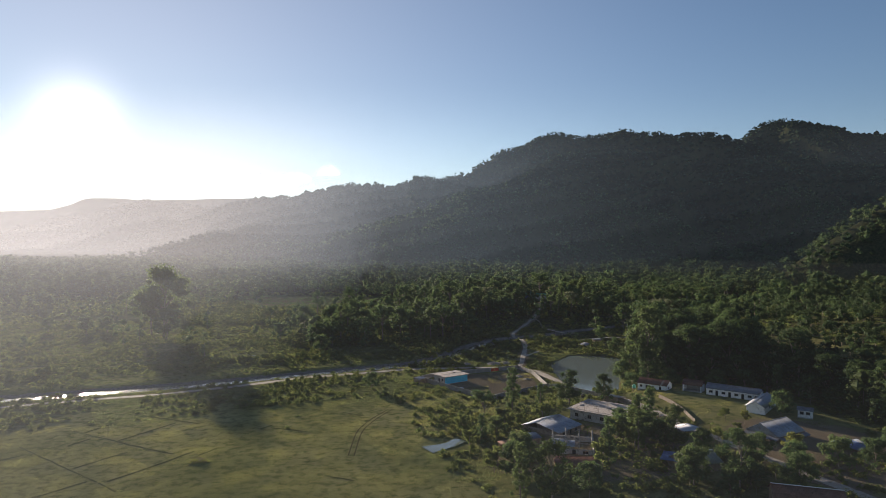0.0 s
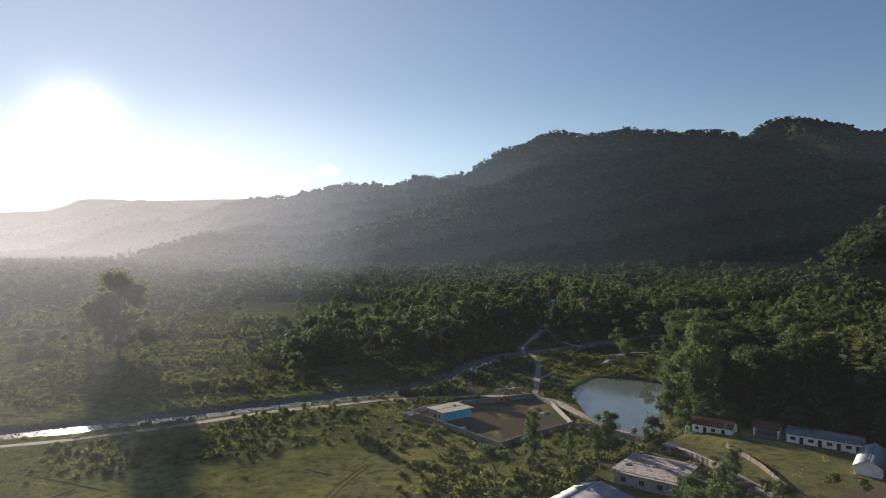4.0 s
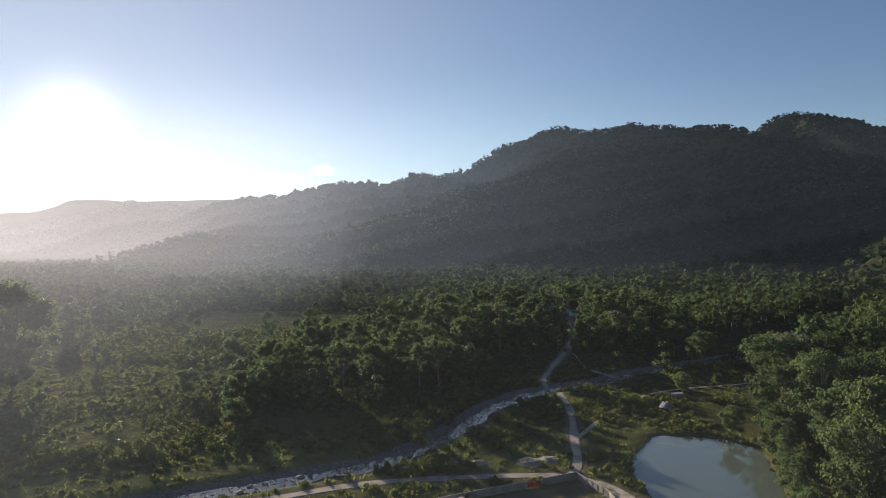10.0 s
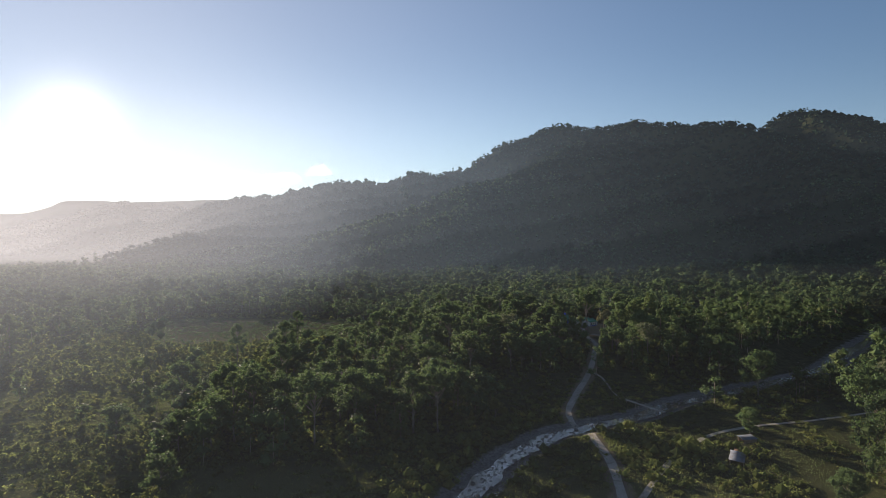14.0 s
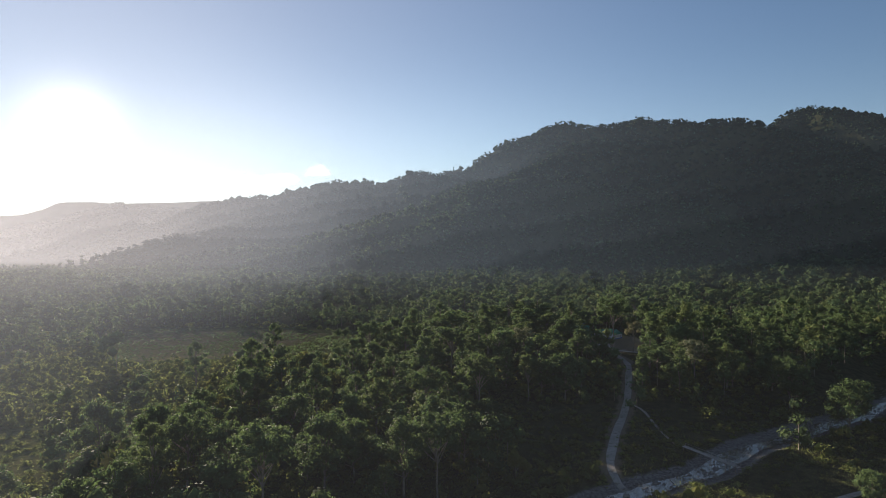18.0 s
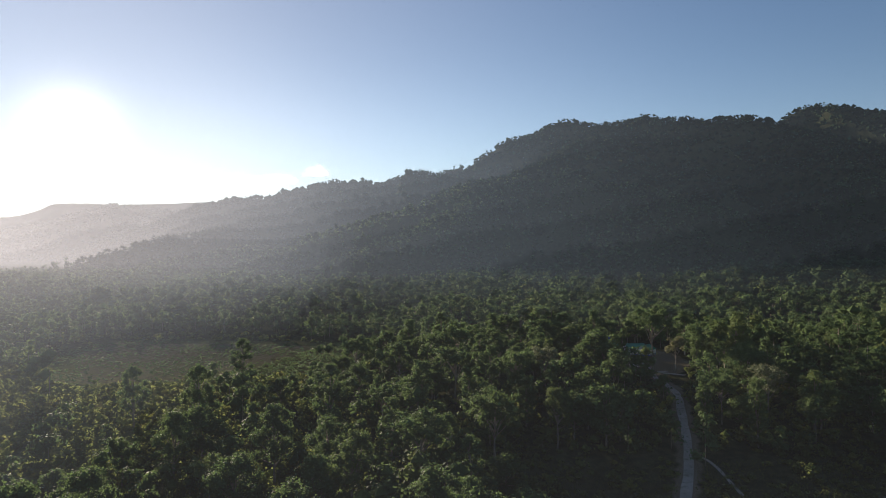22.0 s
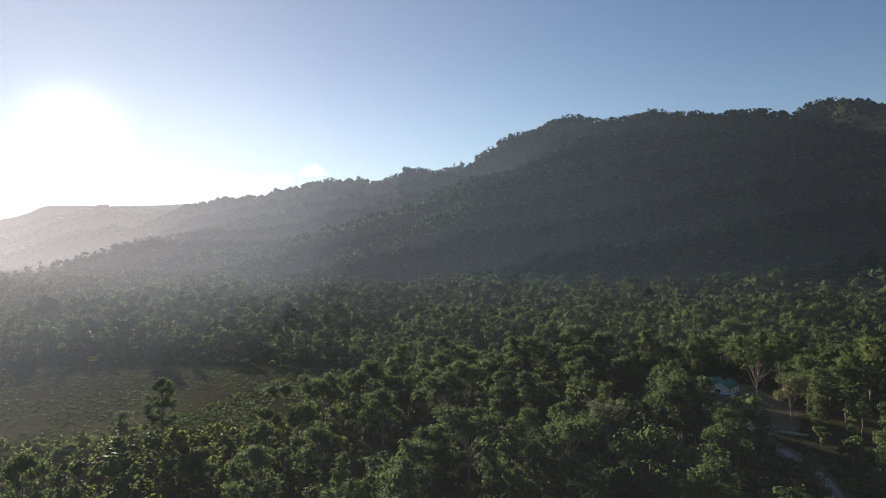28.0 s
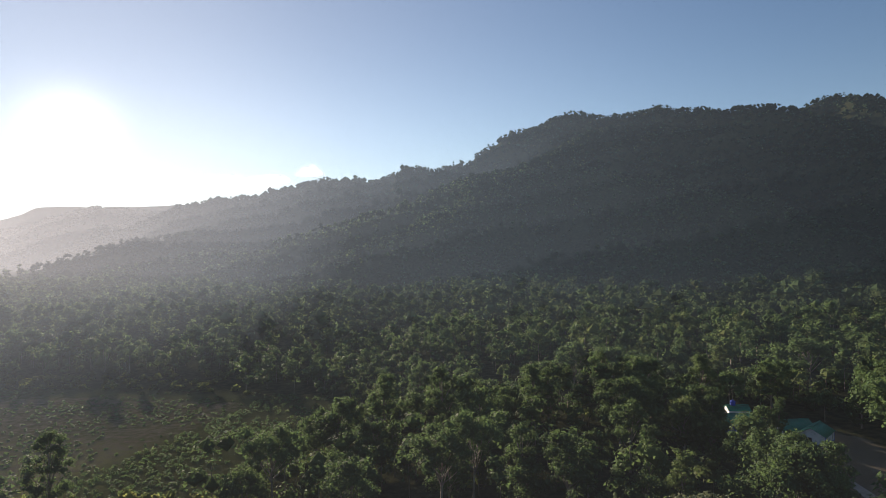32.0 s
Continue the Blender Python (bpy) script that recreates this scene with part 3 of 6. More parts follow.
TREE_KINDS = {
    # height, crown radius, leaf masses, crown base, shape, leaf sprays, spray size, leaf
    "broad": (21.0, 7.4, 42, 4.5, "round", 4800, 0.52, LEAF),
    "broad_low": (14.0, 6.0, 34, 1.8, "round", 3800, 0.47, LEAF),
    "tall": (27.0, 5.8, 44, 6.5, "round", 4600, 0.5, LEAF),
    "open": (24.0, 7.0, 30, 11.0, "umbrella", 3200, 0.52, LEAF),
    "column": (21.0, 4.4, 36, 2.0, "column", 3800, 0.48, LEAF),
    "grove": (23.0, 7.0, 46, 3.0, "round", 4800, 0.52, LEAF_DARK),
    "small": (8.5, 3.2, 12, 2.0, "round", 1700, 0.42, LEAF_SCRUB),
    "pale": (22.0, 5.6, 30, 8.0, "umbrella", 3200, 0.5, LEAF_PALE),
}


def make_tree(kind, seed):
    tall, spread, count, low, shape, n, size, leaf = TREE_KINDS[kind]
    rng = np.random.default_rng(seed)
    tree = new("tree")
    masses = blobs_for(rng, tall, spread, count, low, shape)
    v, f = [], []

    def limb(path, r0, r1, sides=6):
        a, b = tube(path, r0, r1, sides)
        f.extend(tuple(i + len(v) for i in q) for q in b)
        v.extend(a)

    lean = rng.normal(0, 0.025, 2)
    at = [(lean[0] * h + 0.12 * math.sin(h * 0.5 + seed), lean[1] * h + 0.12 * math.cos(h * 0.4 + seed), h) for h in np.linspace(-0.6, tall * 0.82, 7)]
    limb(at, 0.018 * tall, 0.05, 8)
    for x, y, h, r in masses[::2]:
        b = max(low * 0.7, h * rng.uniform(0.5, 0.75))
        s = min(1.0, (b + 0.6) / (tall * 0.82 + 0.6)) * 6
        k = min(int(s), 5)
        p = Vector(at[k]).lerp(Vector(at[k + 1]), s - k)
        q = p.lerp(Vector((x, y, h)), 0.5) + Vector((0, 0, -0.25))
        limb([p, q, (x, y, h)], 0.007 * tall, 0.03, 5)
    trunk = new("trunk", quick_mesh("trunk", v, f, BARK, smooth=True))
    trunk.parent = tree
    weights = np.array([m[3] ** 2 for m in masses])
    per = np.maximum(8, (n * weights / weights.sum()).astype(int))
    c, d = [], []
    for (x, y, h, r), k in zip(masses, per):
        s = shell(rng, k, 0.8)
        c.append(np.array([x, y, h]) + s * r * rng.uniform(0.55, 1.12, (len(s), 1)))
        d.append(s + np.array([0, 0, 0.35]))
    c, d = np.concatenate(c), np.concatenate(d)
    lv, lf = sprays(c, d, size * rng.uniform(0.7, 1.3, len(c)), rng)
    # the dense inside of every leaf mass
    hv, hf = cores(np.array([m[:3] for m in masses]), 0.68 * np.array([m[3] for m in masses]), 0.8, rng)
    lv, lf = np.concatenate([lv, hv]), np.concatenate([lf, hf + len(lv)])
    crown = new("crown", quick_mesh("crown", lv, lf, [leaf, LEAF_HEART], slots=np.r_[np.zeros(len(c), int), np.ones(len(hf), int)]))
    crown.parent = tree
    return tree


def free_of(x, y, road=3.0, river=11.0, pond_gap=2.0, plots=2.0):
    """Where no road, water, yard or house stands."""
    ok = np.ones(np.shape(x), bool)
    for r in (ROAD_WEST, ROAD_NORTH, ROAD_SOUTH):
        ok &= line_distance(x, y, r)[0] > road
    ok &= line_distance(x, y, RIVER)[0] > river
    ok &= inside(x, y, POND_EDGE) > pond_gap
    for p in (YARD, HAMLET, SCHOOL):
        ok &= inside(x, y, p) > plots
    for hx, hy, r in HOUSE_SPOTS:
        ok &= np.hypot(x - hx, y - hy) > r
    return ok


HOUSE_SPOTS = [(55, 218, 15), (41, 201, 13), (38, 186, 10), (24, 185, 9), (33, 169, 8), (74, 197, 9), (68, 167, 9), (81, 143, 9), (102, 190, 14), (116, 179, 9),
               (121, 211, 5), (71, 248, 8), (1, 195, 8), (56, 252, 3), (67, 262, 3), (87, 390, 6), (95, 408, 5), (76, 211, 4), (-9, 287, 4), (97, 612, 11), (100, 628, 9), (91, 596, 8), (85, 642, 8), (81, 624, 7), (77, 604, 5)]


def jittered(x0, x1, y0, y1, gap, rng, jitter=0.42):
    x, y = np.meshgrid(np.arange(x0, x1, gap), np.arange(y0, y1, gap))
    x = x + rng.uniform(-jitter, jitter, x.shape) * gap
    y = y + rng.uniform(-jitter, jitter, y.shape) * gap
    return x.ravel(), y.ravel()


def woods(x, y):
    """How thickly trees stand, 0 to 1."""
    d = np.zeros(np.shape(x))
    # wood north of the river
    edge = 384 + 48 * step(x, -20, 60)
    d = np.maximum(d, step(y, edge, edge + 30) * step(x, -115, -80))
    d = np.maximum(d, step(y, 490, 530) * step(x, -80, -45))
    # western scrub with single trees
    d = np.maximum(d, 0.035 * step(y, 340, 370) * (1 - step(x, -105, -75)))
    d = np.maximum(d, 0.95 * step(y, 785, 820))
    d = np.maximum(d, 0.5 * step(y, 530, 610) * (1 - step(x, -260, -200)))
    d = np.maximum(d, 0.7 * step(y, 490, 530) * (1 - step(y, 600, 625)) * step(x, -170, -120))
    # grove east of the pond and the wooded slope behind the school
    d = np.maximum(d, step(x - 0.3 * (y - 300), 91, 97) * step(y, 262, 270) * (1 - step(y, 365, 385)))
    d = np.maximum(d, step(x, 133, 140) * (1 - step(y, 365, 385)))
    d = np.maximum(d, 0.25 * step(x, 155, 175) * (1 - step(y, 455, 475)) * step(y, 375, 395))
    # open ground round the ford
    d = np.where((y > 372) & (line_distance(x, y, RIVER)[0] < 26), d * 0.2, d)
    d = np.where((y > 412) & (y < 505) & (x > 22) & (x < 90), d * 0.12, d)
    d = np.where((y > 500) & (y < 660) & (x < -32 - 0.12 * (y - 500)) & (x > -260), d * 0.2, d)
    d = np.where(inside(x, y, CLEARING) < 4, 0, d)
    return d


def scatter_trees():
    """The trees that the flight passes nearest, each a thing of its own."""
    rng = np.random.default_rng(21)
    stock = {k: [make_tree(k, 31 * i + s) for s in range(2)] for i, k in enumerate(TREE_KINDS)}
    used = {k: [False, False] for k in stock}
    names = {"broad": "broad-crowned dark green tree in the wood", "broad_low": "low spreading green tree in the undergrowth",
             "tall": "tall slim forest tree with a high crown", "open": "open-crowned tree with a pale bare trunk",
             "column": "creeper-covered column-shaped green tree", "grove": "tall grove tree, shade put into its darker green leaves", "small": "small yellow-green bushy tree in scrub",
             "pale": "pale silvery-leaved tree standing in the wood"}
    spots = []
    x, y = jittered(-115, 135, 385, 700, 9.5, rng)
    keep = (rng.random(len(x)) < woods(x, y)) & free_of(x, y, 4)
    near = np.abs(x) < 40 + (y - 150) * 0.30
    for a, b in zip(x[keep & near], y[keep & near]):
        spots.append((a, b, None))
    spots = [spots[i] for i in rng.permutation(len(spots))[:185]]
    x, y = jittered(85, 150, 262, 385, 9.5, rng)
    keep = (rng.random(len(x)) < woods(x, y)) & free_of(x, y, 4)
    east = [(a, b, rng.choice(["grove", "tall", "grove", "grove", "column"])) for a, b in zip(x[keep], y[keep])]
    spots += [east[i] for i in rng.permutation(len(east))[:50]]
    # gardens of the village
    x, y = jittered(2, 128, 148, 240, 8.0, rng)
    keep = (rng.random(len(x)) < np.where(y < 178, 0.55, 0.16)) & free_of(x, y, 3.2) & ((x > 14) | (y > 205)) & (x < 60 + 0.5 * (y - 100))
    garden = [(a, b, rng.choice(["small", "grove", "broad_low", "column"]), rng.uniform(0.4, 0.72)) for a, b in zip(x[keep], y[keep])]
    spots = [(*q, rng.uniform(1.05, 1.4) if q[2] else None) for q in spots] + [(a, b, k, g * 0.85 if b < 280 else g) for a, b, k, g in FIXED_TREES] + garden
    for a, b, kind, grow in spots:
        kind = kind or rng.choice(["broad", "broad_low", "tall", "open", "column", "small", "pale"], p=[0.28, 0.17, 0.2, 0.12, 0.1, 0.1, 0.03])
        i = int(rng.integers(2))
        s = grow or rng.uniform(0.62, 0.98)
        m = pose(a, b, ground_at(a, b) - 0.1, 0, 0, rng.uniform(0, 360)) @ Matrix.Diagonal((s, s, s * rng.uniform(0.9, 1.1), 1))
        src = stock[kind][i]
        if used[kind][i]:
            t = copy_thing(src, pose(0, 0, 0))
        else:
            t, used[kind][i] = src, True
        t.matrix_basis = m
        tagged(t, names[kind], "tree", "trees of the valley wood")
    for k in stock:
        for i in range(2):
            if not used[k][i]:
                for o in (*stock[k][i].children_recursive, stock[k][i]):
                    bpy.data.objects.remove(o)
    return np.array([q[:2] for q in spots])


# single trees that stand out: by the village, along the road, in the western scrub
FIXED_TREES = [(14, 216, "open", 0.62), (6, 207, "small", 1.0), (-31, 273, "broad_low", 0.62), (28, 247, "small", 0.9), (33, 210, "small", 1.0), (54, 190, "broad_low", 0.75),
               (59, 188, "broad_low", 0.8), (64, 184, "broad_low", 0.7), (56, 181, "column", 0.6), (47, 173, "small", 1.0), (42, 166, "small", 1.1), (74, 180, "broad_low", 0.6),
               (86, 172, "broad_low", 0.75), (94, 168, "broad_low", 0.7), (22, 172, "broad_low", 0.7), (14, 171, "small", 1.1), (104, 166, "broad_low", 0.75),
               (113, 165, "broad_low", 0.7), (114, 213, "broad_low", 0.72), (82, 188, "small", 0.8), (-254, 581, "tall", 1.1), (-190, 430, "broad", 2.15), (-183, 419, "broad_low", 1.5), (-203, 440, "broad", 1.7),
               (103, 414, "broad_low", 0.62), (84, 293, "column", 0.62), (90, 305, "broad_low", 0.85), (94, 316, "column", 0.7), (99, 328, "broad_low", 0.9), (103, 340, "column", 0.7), (80, 281, "broad_low", 0.7), (96, 352, "broad_low", 0.7), (-255, 451, "broad_low", 0.9), (-239, 450, "broad_low", 0.85), (-282, 452, "broad_low", 0.8), (-72, 371, "broad_low", 0.8), (96, 267, "broad_low", 0.8), (104, 265, "column", 0.6), (112, 259, "broad_low", 0.8), (120, 252, "broad_low", 0.9), (129, 244, "column", 0.7), (136, 234, "broad_low", 0.9), (138, 220, "broad_low", 0.9),
               (124, 383, "open", 1.25), (134, 384, "pale", 1.3), (-6, 344, "small", 0.8), (21, 434, "small", 1.0), (62, 156, "broad_low", 0.8), (76, 156, "broad_low", 0.7),
               (8, 188, "small", 1.0), (50, 182, "small", 1.2), (12, 196, "column", 0.5), (17, 200, "broad_low", 0.6), (20, 205, "small", 1.1), (98, 176, "small", 1.0),
               (124, 172, "broad_low", 0.8), (90, 194, "small", 0.7), (92, 206, "small", 0.7), (97, 203, "small", 0.6), (84, 266, "column", 0.6), (80, 268, "broad_low", 0.7),
               (88, 271, "grove", 0.85), (97, 276, "grove", 0.95), (106, 272, "grove", 0.9), (114, 268, "grove", 1.0), (122, 262, "grove", 0.9), (131, 255, "grove", 1.0), (139, 247, "grove", 0.95),
               (144, 236, "grove", 1.0), (146, 222, "grove", 0.9), (147, 208, "grove", 1.0), (141, 196, "grove", 0.8),
               (91.5, 641, "column", 0.62), (71, 614, "broad", 0.8), (77, 650, "broad_low", 0.8),
               (76, 652, "broad", 0.8), (91.2, 594, "open", 1.12), (102, 597, "pale", 0.7), (69, 600, "broad", 0.85), (66, 586, "tall", 0.8), (118, 616, "broad", 0.9), (112, 600, "column", 0.8)]


def crowns_stuff(name, x, y, base, tall, spread, n, size, leaf, rng, label, trunks=False, low=0.3, core=0, jitter=0.5, heart=0.36):
    """Many trees joined into one: each an uneven crown of leaf sprays."""
    k = len(x)
    masses = 7 if n > 60 else 4 if n > 20 else 2
    cx, cn, tint = [], [], []
    which = np.repeat(np.arange(k), n)
    # every tree has a few leaf masses; every spray belongs to one
    ma = rng.uniform(0, 6.283, (k, masses))
    mr = rng.uniform(0.1, 0.75, (k, masses)) * spread[:, None]
    mh = rng.uniform(low, 0.85, (k, masses))
    mh[:, 0] = 0.86
    mr[:, 0] *= 0.3
    sel = rng.integers(0, masses, k * n)
    d = rng.normal(0, 1, (k * n, 3))
    d /= np.linalg.norm(d, axis=1, keepdims=True)
    d[:, 2] = np.where(d[:, 2] < -0.5, -d[:, 2], d[:, 2])
    rad = 0.5 * spread[which] * rng.uniform(0.55, 1.1, k * n)
    c = np.stack([x[which] + np.cos(ma[which, sel]) * mr[which, sel] + d[:, 0] * rad,
                  y[which] + np.sin(ma[which, sel]) * mr[which, sel] + d[:, 1] * rad,
                  base[which] + mh[which, sel] * tall[which] * 0.9 + d[:, 2] * rad * 0.8], 1)
    v, f = sprays(c, d + np.array([0, 0, 0.4]), size * rng.uniform(0.7, 1.3, k * n), rng, jitter)
    tone = rng.random(k)
    tint = np.repeat(tone, n * 3)
    if core:
        use = min(masses, core)
        cc = np.stack([x[:, None] + np.cos(ma) * mr, y[:, None] + np.sin(ma) * mr, base[:, None] + mh * tall[:, None] * 0.9], -1)[:, :use].reshape(-1, 3)
        cv, cf = cores(cc, np.repeat(spread * heart, use), 0.85, rng)
        hearts = len(cf)
        f = np.concatenate([f, cf + len(v)])
        v = np.concatenate([v, cv])
        tint = np.r_[tint, np.repeat(tone, use * 6)]
    slots = np.zeros(len(f), int)
    if core:
        slots[-hearts:] = 2
    if trunks:
        r = tall * 0.011
        q = np.array([(1, 0), (-0.5, 0.87), (-0.5, -0.87)])
        tv = np.stack([np.stack([x + q[j, 0] * r * s, y + q[j, 1] * r * s, base + tall * e], 1) for s, e in ((1, -0.03), (0.5, 0.5)) for j in range(3)], 1)
        tf = np.array([(0, 1, 4), (0, 4, 3), (1, 2, 5), (1, 5, 4), (2, 0, 3), (2, 3, 5)])
        tf = (np.arange(k)[:, None, None] * 6 + tf).reshape(-1, 3) + len(v)
        slots = np.r_[slots, np.ones(len(tf), int)]
        v, f = np.concatenate([v, tv.reshape(-1, 3)]), np.concatenate([f, tf])
        tint = np.r_[tint, np.zeros(6 * k)]
    me = quick_mesh(name, v, f, [leaf, BARK, LEAF_HEART if leaf is LEAF else leaf], {"tint": tint}, slots=slots)
    return tagged(new(name, me), label, "trees", kind="stuff")


placed = scatter_trees()


def in_sight(x, y, margin=40):
    """Ground that the flight can show."""
    return (np.abs(x) < 0.72 * (y + 20) + margin) & (y > 90)


def mid_woods():
    rng = np.random.default_rng(33)
    x, y = jittered(-330, 330, 140, 860, 10.5, rng)
    keep = (rng.random(len(x)) < woods(x, y)) & free_of(x, y, 4) & in_sight(x, y)
    keep &= np.array([np.min(np.hypot(placed[:, 0] - a, placed[:, 1] - b)) > 6.5 for a, b in zip(x, y)])
    x, y = x[keep], y[keep]
    tall = rng.uniform(8, 23, len(x)) * (0.85 + 0.5 * fbm(x, y, 1 / 45, 2, 4))
    spread = np.maximum(tall, 9) * rng.uniform(0.24, 0.44, len(x))
    # the eastern slope takes the darker leaf, with shade in its colour
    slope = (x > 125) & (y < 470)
    for pick, leaf, label in ((~slope, LEAF, "dense green mixed woodland on the valley floor"), (slope, LEAF_DARK, "eastern slope woodland, shade put into its darker green leaves")):
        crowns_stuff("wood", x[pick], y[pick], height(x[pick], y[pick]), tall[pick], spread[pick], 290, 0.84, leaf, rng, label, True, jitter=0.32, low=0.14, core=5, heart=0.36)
    # saplings and creepers that close the edges of the wood
    x, y = jittered(-230, 140, 262, 665, 5.0, rng)
    vines = (y > 495) & (x < -28 - 0.12 * (y - 500)) & (inside(x, y, CLEARING) > 3)
    keep = (rng.random(len(x)) < np.where(vines, 0.75, woods(x, y) * 0.8 * (y < 560))) & free_of(x, y, 3.5) & in_sight(x, y)
    x, y = x[keep], y[keep]
    tall = rng.uniform(2.5, 7.5, len(x))
    crowns_stuff("understorey", x, y, height(x, y) - 0.15 * tall, tall, 1.4 + tall * 0.33, 70, 0.62, LEAF_SCRUB, rng, "saplings and creepers under the taller trees", low=0.15, core=3, heart=0.4)
    return len(x)


def far_woods():
    rng = np.random.default_rng(35)
    x, y = jittered(-1500, 1300, 500, 1700, 15, rng)
    keep = in_sight(x, y, 0) & ~((np.abs(x) < 330) & (y < 860)) & (rng.random(len(x)) < np.clip(0.95 + 0.5 * fbm(x, y, 1 / 120, 2, 6), 0, 1))
    keep &= ~((x < -330) & (y < 900) & (fbm(x, y, 1 / 90, 2, 8) < 0.1))
    keep &= line_distance(x, y, RIVER)[0] > 14
    x, y = x[keep], y[keep]
    tall = rng.uniform(9, 25, len(x)) * (1 + 0.5 * fbm(x, y, 1 / 60, 2, 14))
    spread = tall * rng.uniform(0.36, 0.52, len(x))
    z = on_ground(x, y)
    near = (y < 1120) & (np.abs(x) < 620)
    label = "unbroken woodland reaching to the foot of the hills"
    crowns_stuff("far_wood", x[near], y[near], z[near], tall[near], spread[near], 110, 1.35, LEAF_FAR, rng, label, jitter=0.3, low=0.2, core=4, heart=0.38)
    crowns_stuff("far_wood", x[~near], y[~near], z[~near], tall[~near], spread[~near], 34, 2.1, LEAF_FAR, rng, label, core=3, jitter=0.3)
    x, y = jittered(-2800, 2600, 1700, 3900, 20, rng)
    z = height(x, y)
    away = np.hypot(x, y - 230)
    facing = z > height(x * (1 - 45 / away), y - 45 * (y - 230) / away) - 14
    keep = in_sight(x, y, 0) & (z > 40) & facing
    x, y = x[keep], y[keep]
    # the crests carry a closed line of crowns
    z = on_ground(x, y)
    tall = rng.uniform(12, 25, len(x)) * (1 + 0.25 * fbm(x, y, 1 / 60, 2, 17))
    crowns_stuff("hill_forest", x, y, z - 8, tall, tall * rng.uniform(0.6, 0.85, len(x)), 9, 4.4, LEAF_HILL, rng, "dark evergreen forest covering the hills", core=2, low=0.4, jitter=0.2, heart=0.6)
    # the crests carry a closed line of finer crowns
    pts = np.array([(p.x, p.y) for crest, _ in CRESTS[:10] for p in resample(crest, 6.0)])
    x, y = pts[:, 0] + rng.normal(0, 5, len(pts)), pts[:, 1] + rng.normal(0, 7, len(pts)) - 3
    keep = in_sight(x, y, 0)
    x, y = x[keep], y[keep]
    tall = rng.uniform(9, 19, len(x)) * (1 + 0.3 * fbm(x, y, 1 / 45, 2, 17))
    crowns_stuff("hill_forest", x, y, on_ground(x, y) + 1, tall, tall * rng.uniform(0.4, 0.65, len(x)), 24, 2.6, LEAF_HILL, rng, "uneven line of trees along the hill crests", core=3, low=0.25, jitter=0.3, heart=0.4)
    return len(x)


def scrub():
    """Bushes in irregular mounds, with lower growth between them."""
    rng = np.random.default_rng(41)
    x, y = jittered(-330, 260, 140, 520, 3.6, rng, 1.0)
    mounds = fbm(x, y, 1 / 21, 3, 12)
    d = 0.35 + 1.3 * mounds
    meadow = (y - 0.42 * x < 268) & (x < 4 - 0.25 * (y - 160))
    open_land = (x < -70) & (y > 300)
    d = np.where(open_land, d + 0.7 * fbm(x, y, 1 / 55, 2, 57) + 0.3, d)
    hedge = line_distance(x, y, [(-420, 232), (-300, 262), (-200, 296), (-120, 326), (-70, 347)])[0]
    d = np.where(hedge < 9, d + 0.7, d)
    d = np.where(meadow, -0.6 + 0.6 * d, d + 0.3 + 0.3 * ((y < 260) & (x > 0)))
    keep = (rng.random(len(x)) < np.clip(d, 0, 1)) & free_of(x, y, 2.4, 7.5, 1.0, 0.5) & in_sight(x, y, 10) & (inside(x, y, CLEARING) > 0)
    x, y, meadow, mounds, hedge = x[keep], y[keep], meadow[keep], mounds[keep], hedge[keep]
    tall = rng.uniform(0.7, 1.9, len(x)) * (0.7 + 2.2 * np.clip(mounds + 0.15, 0, 1))
    tall = tall * np.where(hedge < 9, 1.7, 1.0)
    tall = tall * np.where((x > 2) & (x < 60) & (y > 200) & (y < 258), 1.7, 1.0)
    tall = np.where((x < -60) & (y > 290), tall * 1.1, tall)
    tall = np.where(meadow, tall * 0.3, tall) * np.where((x > -15) & (x < 125) & (y > 322) & (y < 440), 1.9, 1.0)
    crowns_stuff("scrub", x, y, height(x, y) - 0.45 * tall, tall, 1.2 + tall * 0.66, 84, 0.42, LEAF_SCRUB, rng, "rough yellow-green scrub and shrubs", low=0.2, jitter=0.3, core=2, heart=0.34)
    n = len(x)
    x, y = jittered(-900, 400, 330, 1000, 7.5, rng)
    far = ~((x > -330) & (x < 260) & (y < 560)) & in_sight(x, y, 0) & (woods(x, y) < 0.6)
    belt = fbm(x, y * 2, 1 / 90, 2, 73)
    keep = far & (rng.random(len(x)) < np.where((x < -100) & (y < 700), 0.55 + 1.0 * belt, 0.75 + 0.4 * fbm(x, y, 1 / 40, 2, 19))) & (inside(x, y, CLEARING) > 2) & free_of(x, y)
    x, y = x[keep], y[keep]
    tall = rng.uniform(1.5, 4.5, len(x))
    crowns_stuff("scrub", x, y, height(x, y) - 0.4 * tall, tall, 2.0 + tall * 0.6, 44, 1.15, LEAF_SCRUB, rng, "distant rough scrub between fields", low=0.2, jitter=0.3, core=2, heart=0.42)
    # weeds and low bushes over the fallow half of the clearing
    x, y = jittered(-240, -20, 610, 790, 2.6, rng)
    cover = np.where(x - 0.3 * (y - 690) > -95, 0.8, 0.42) + 0.8 * fbm(x, y, 1 / 18, 2, 63)
    keep = (inside(x, y, CLEARING) < 6) & (rng.random(len(x)) < cover)
    x, y = x[keep], y[keep]
    tall = rng.uniform(0.4, 1.3, len(x)) * np.where(x - 0.3 * (y - 690) > -95, 1.0, 0.45) * (1.2 + 1.3 * np.clip(fbm(x, y, 1 / 14, 2, 67), 0, 1))
    crowns_stuff("scrub", x, y, height(x, y) - 0.4 * tall, tall, 0.8 + tall * 0.5, 26, 0.55, LEAF, rng, "weeds and low bushes on fallow ground", low=0.2, jitter=0.3)
    return n, len(x)


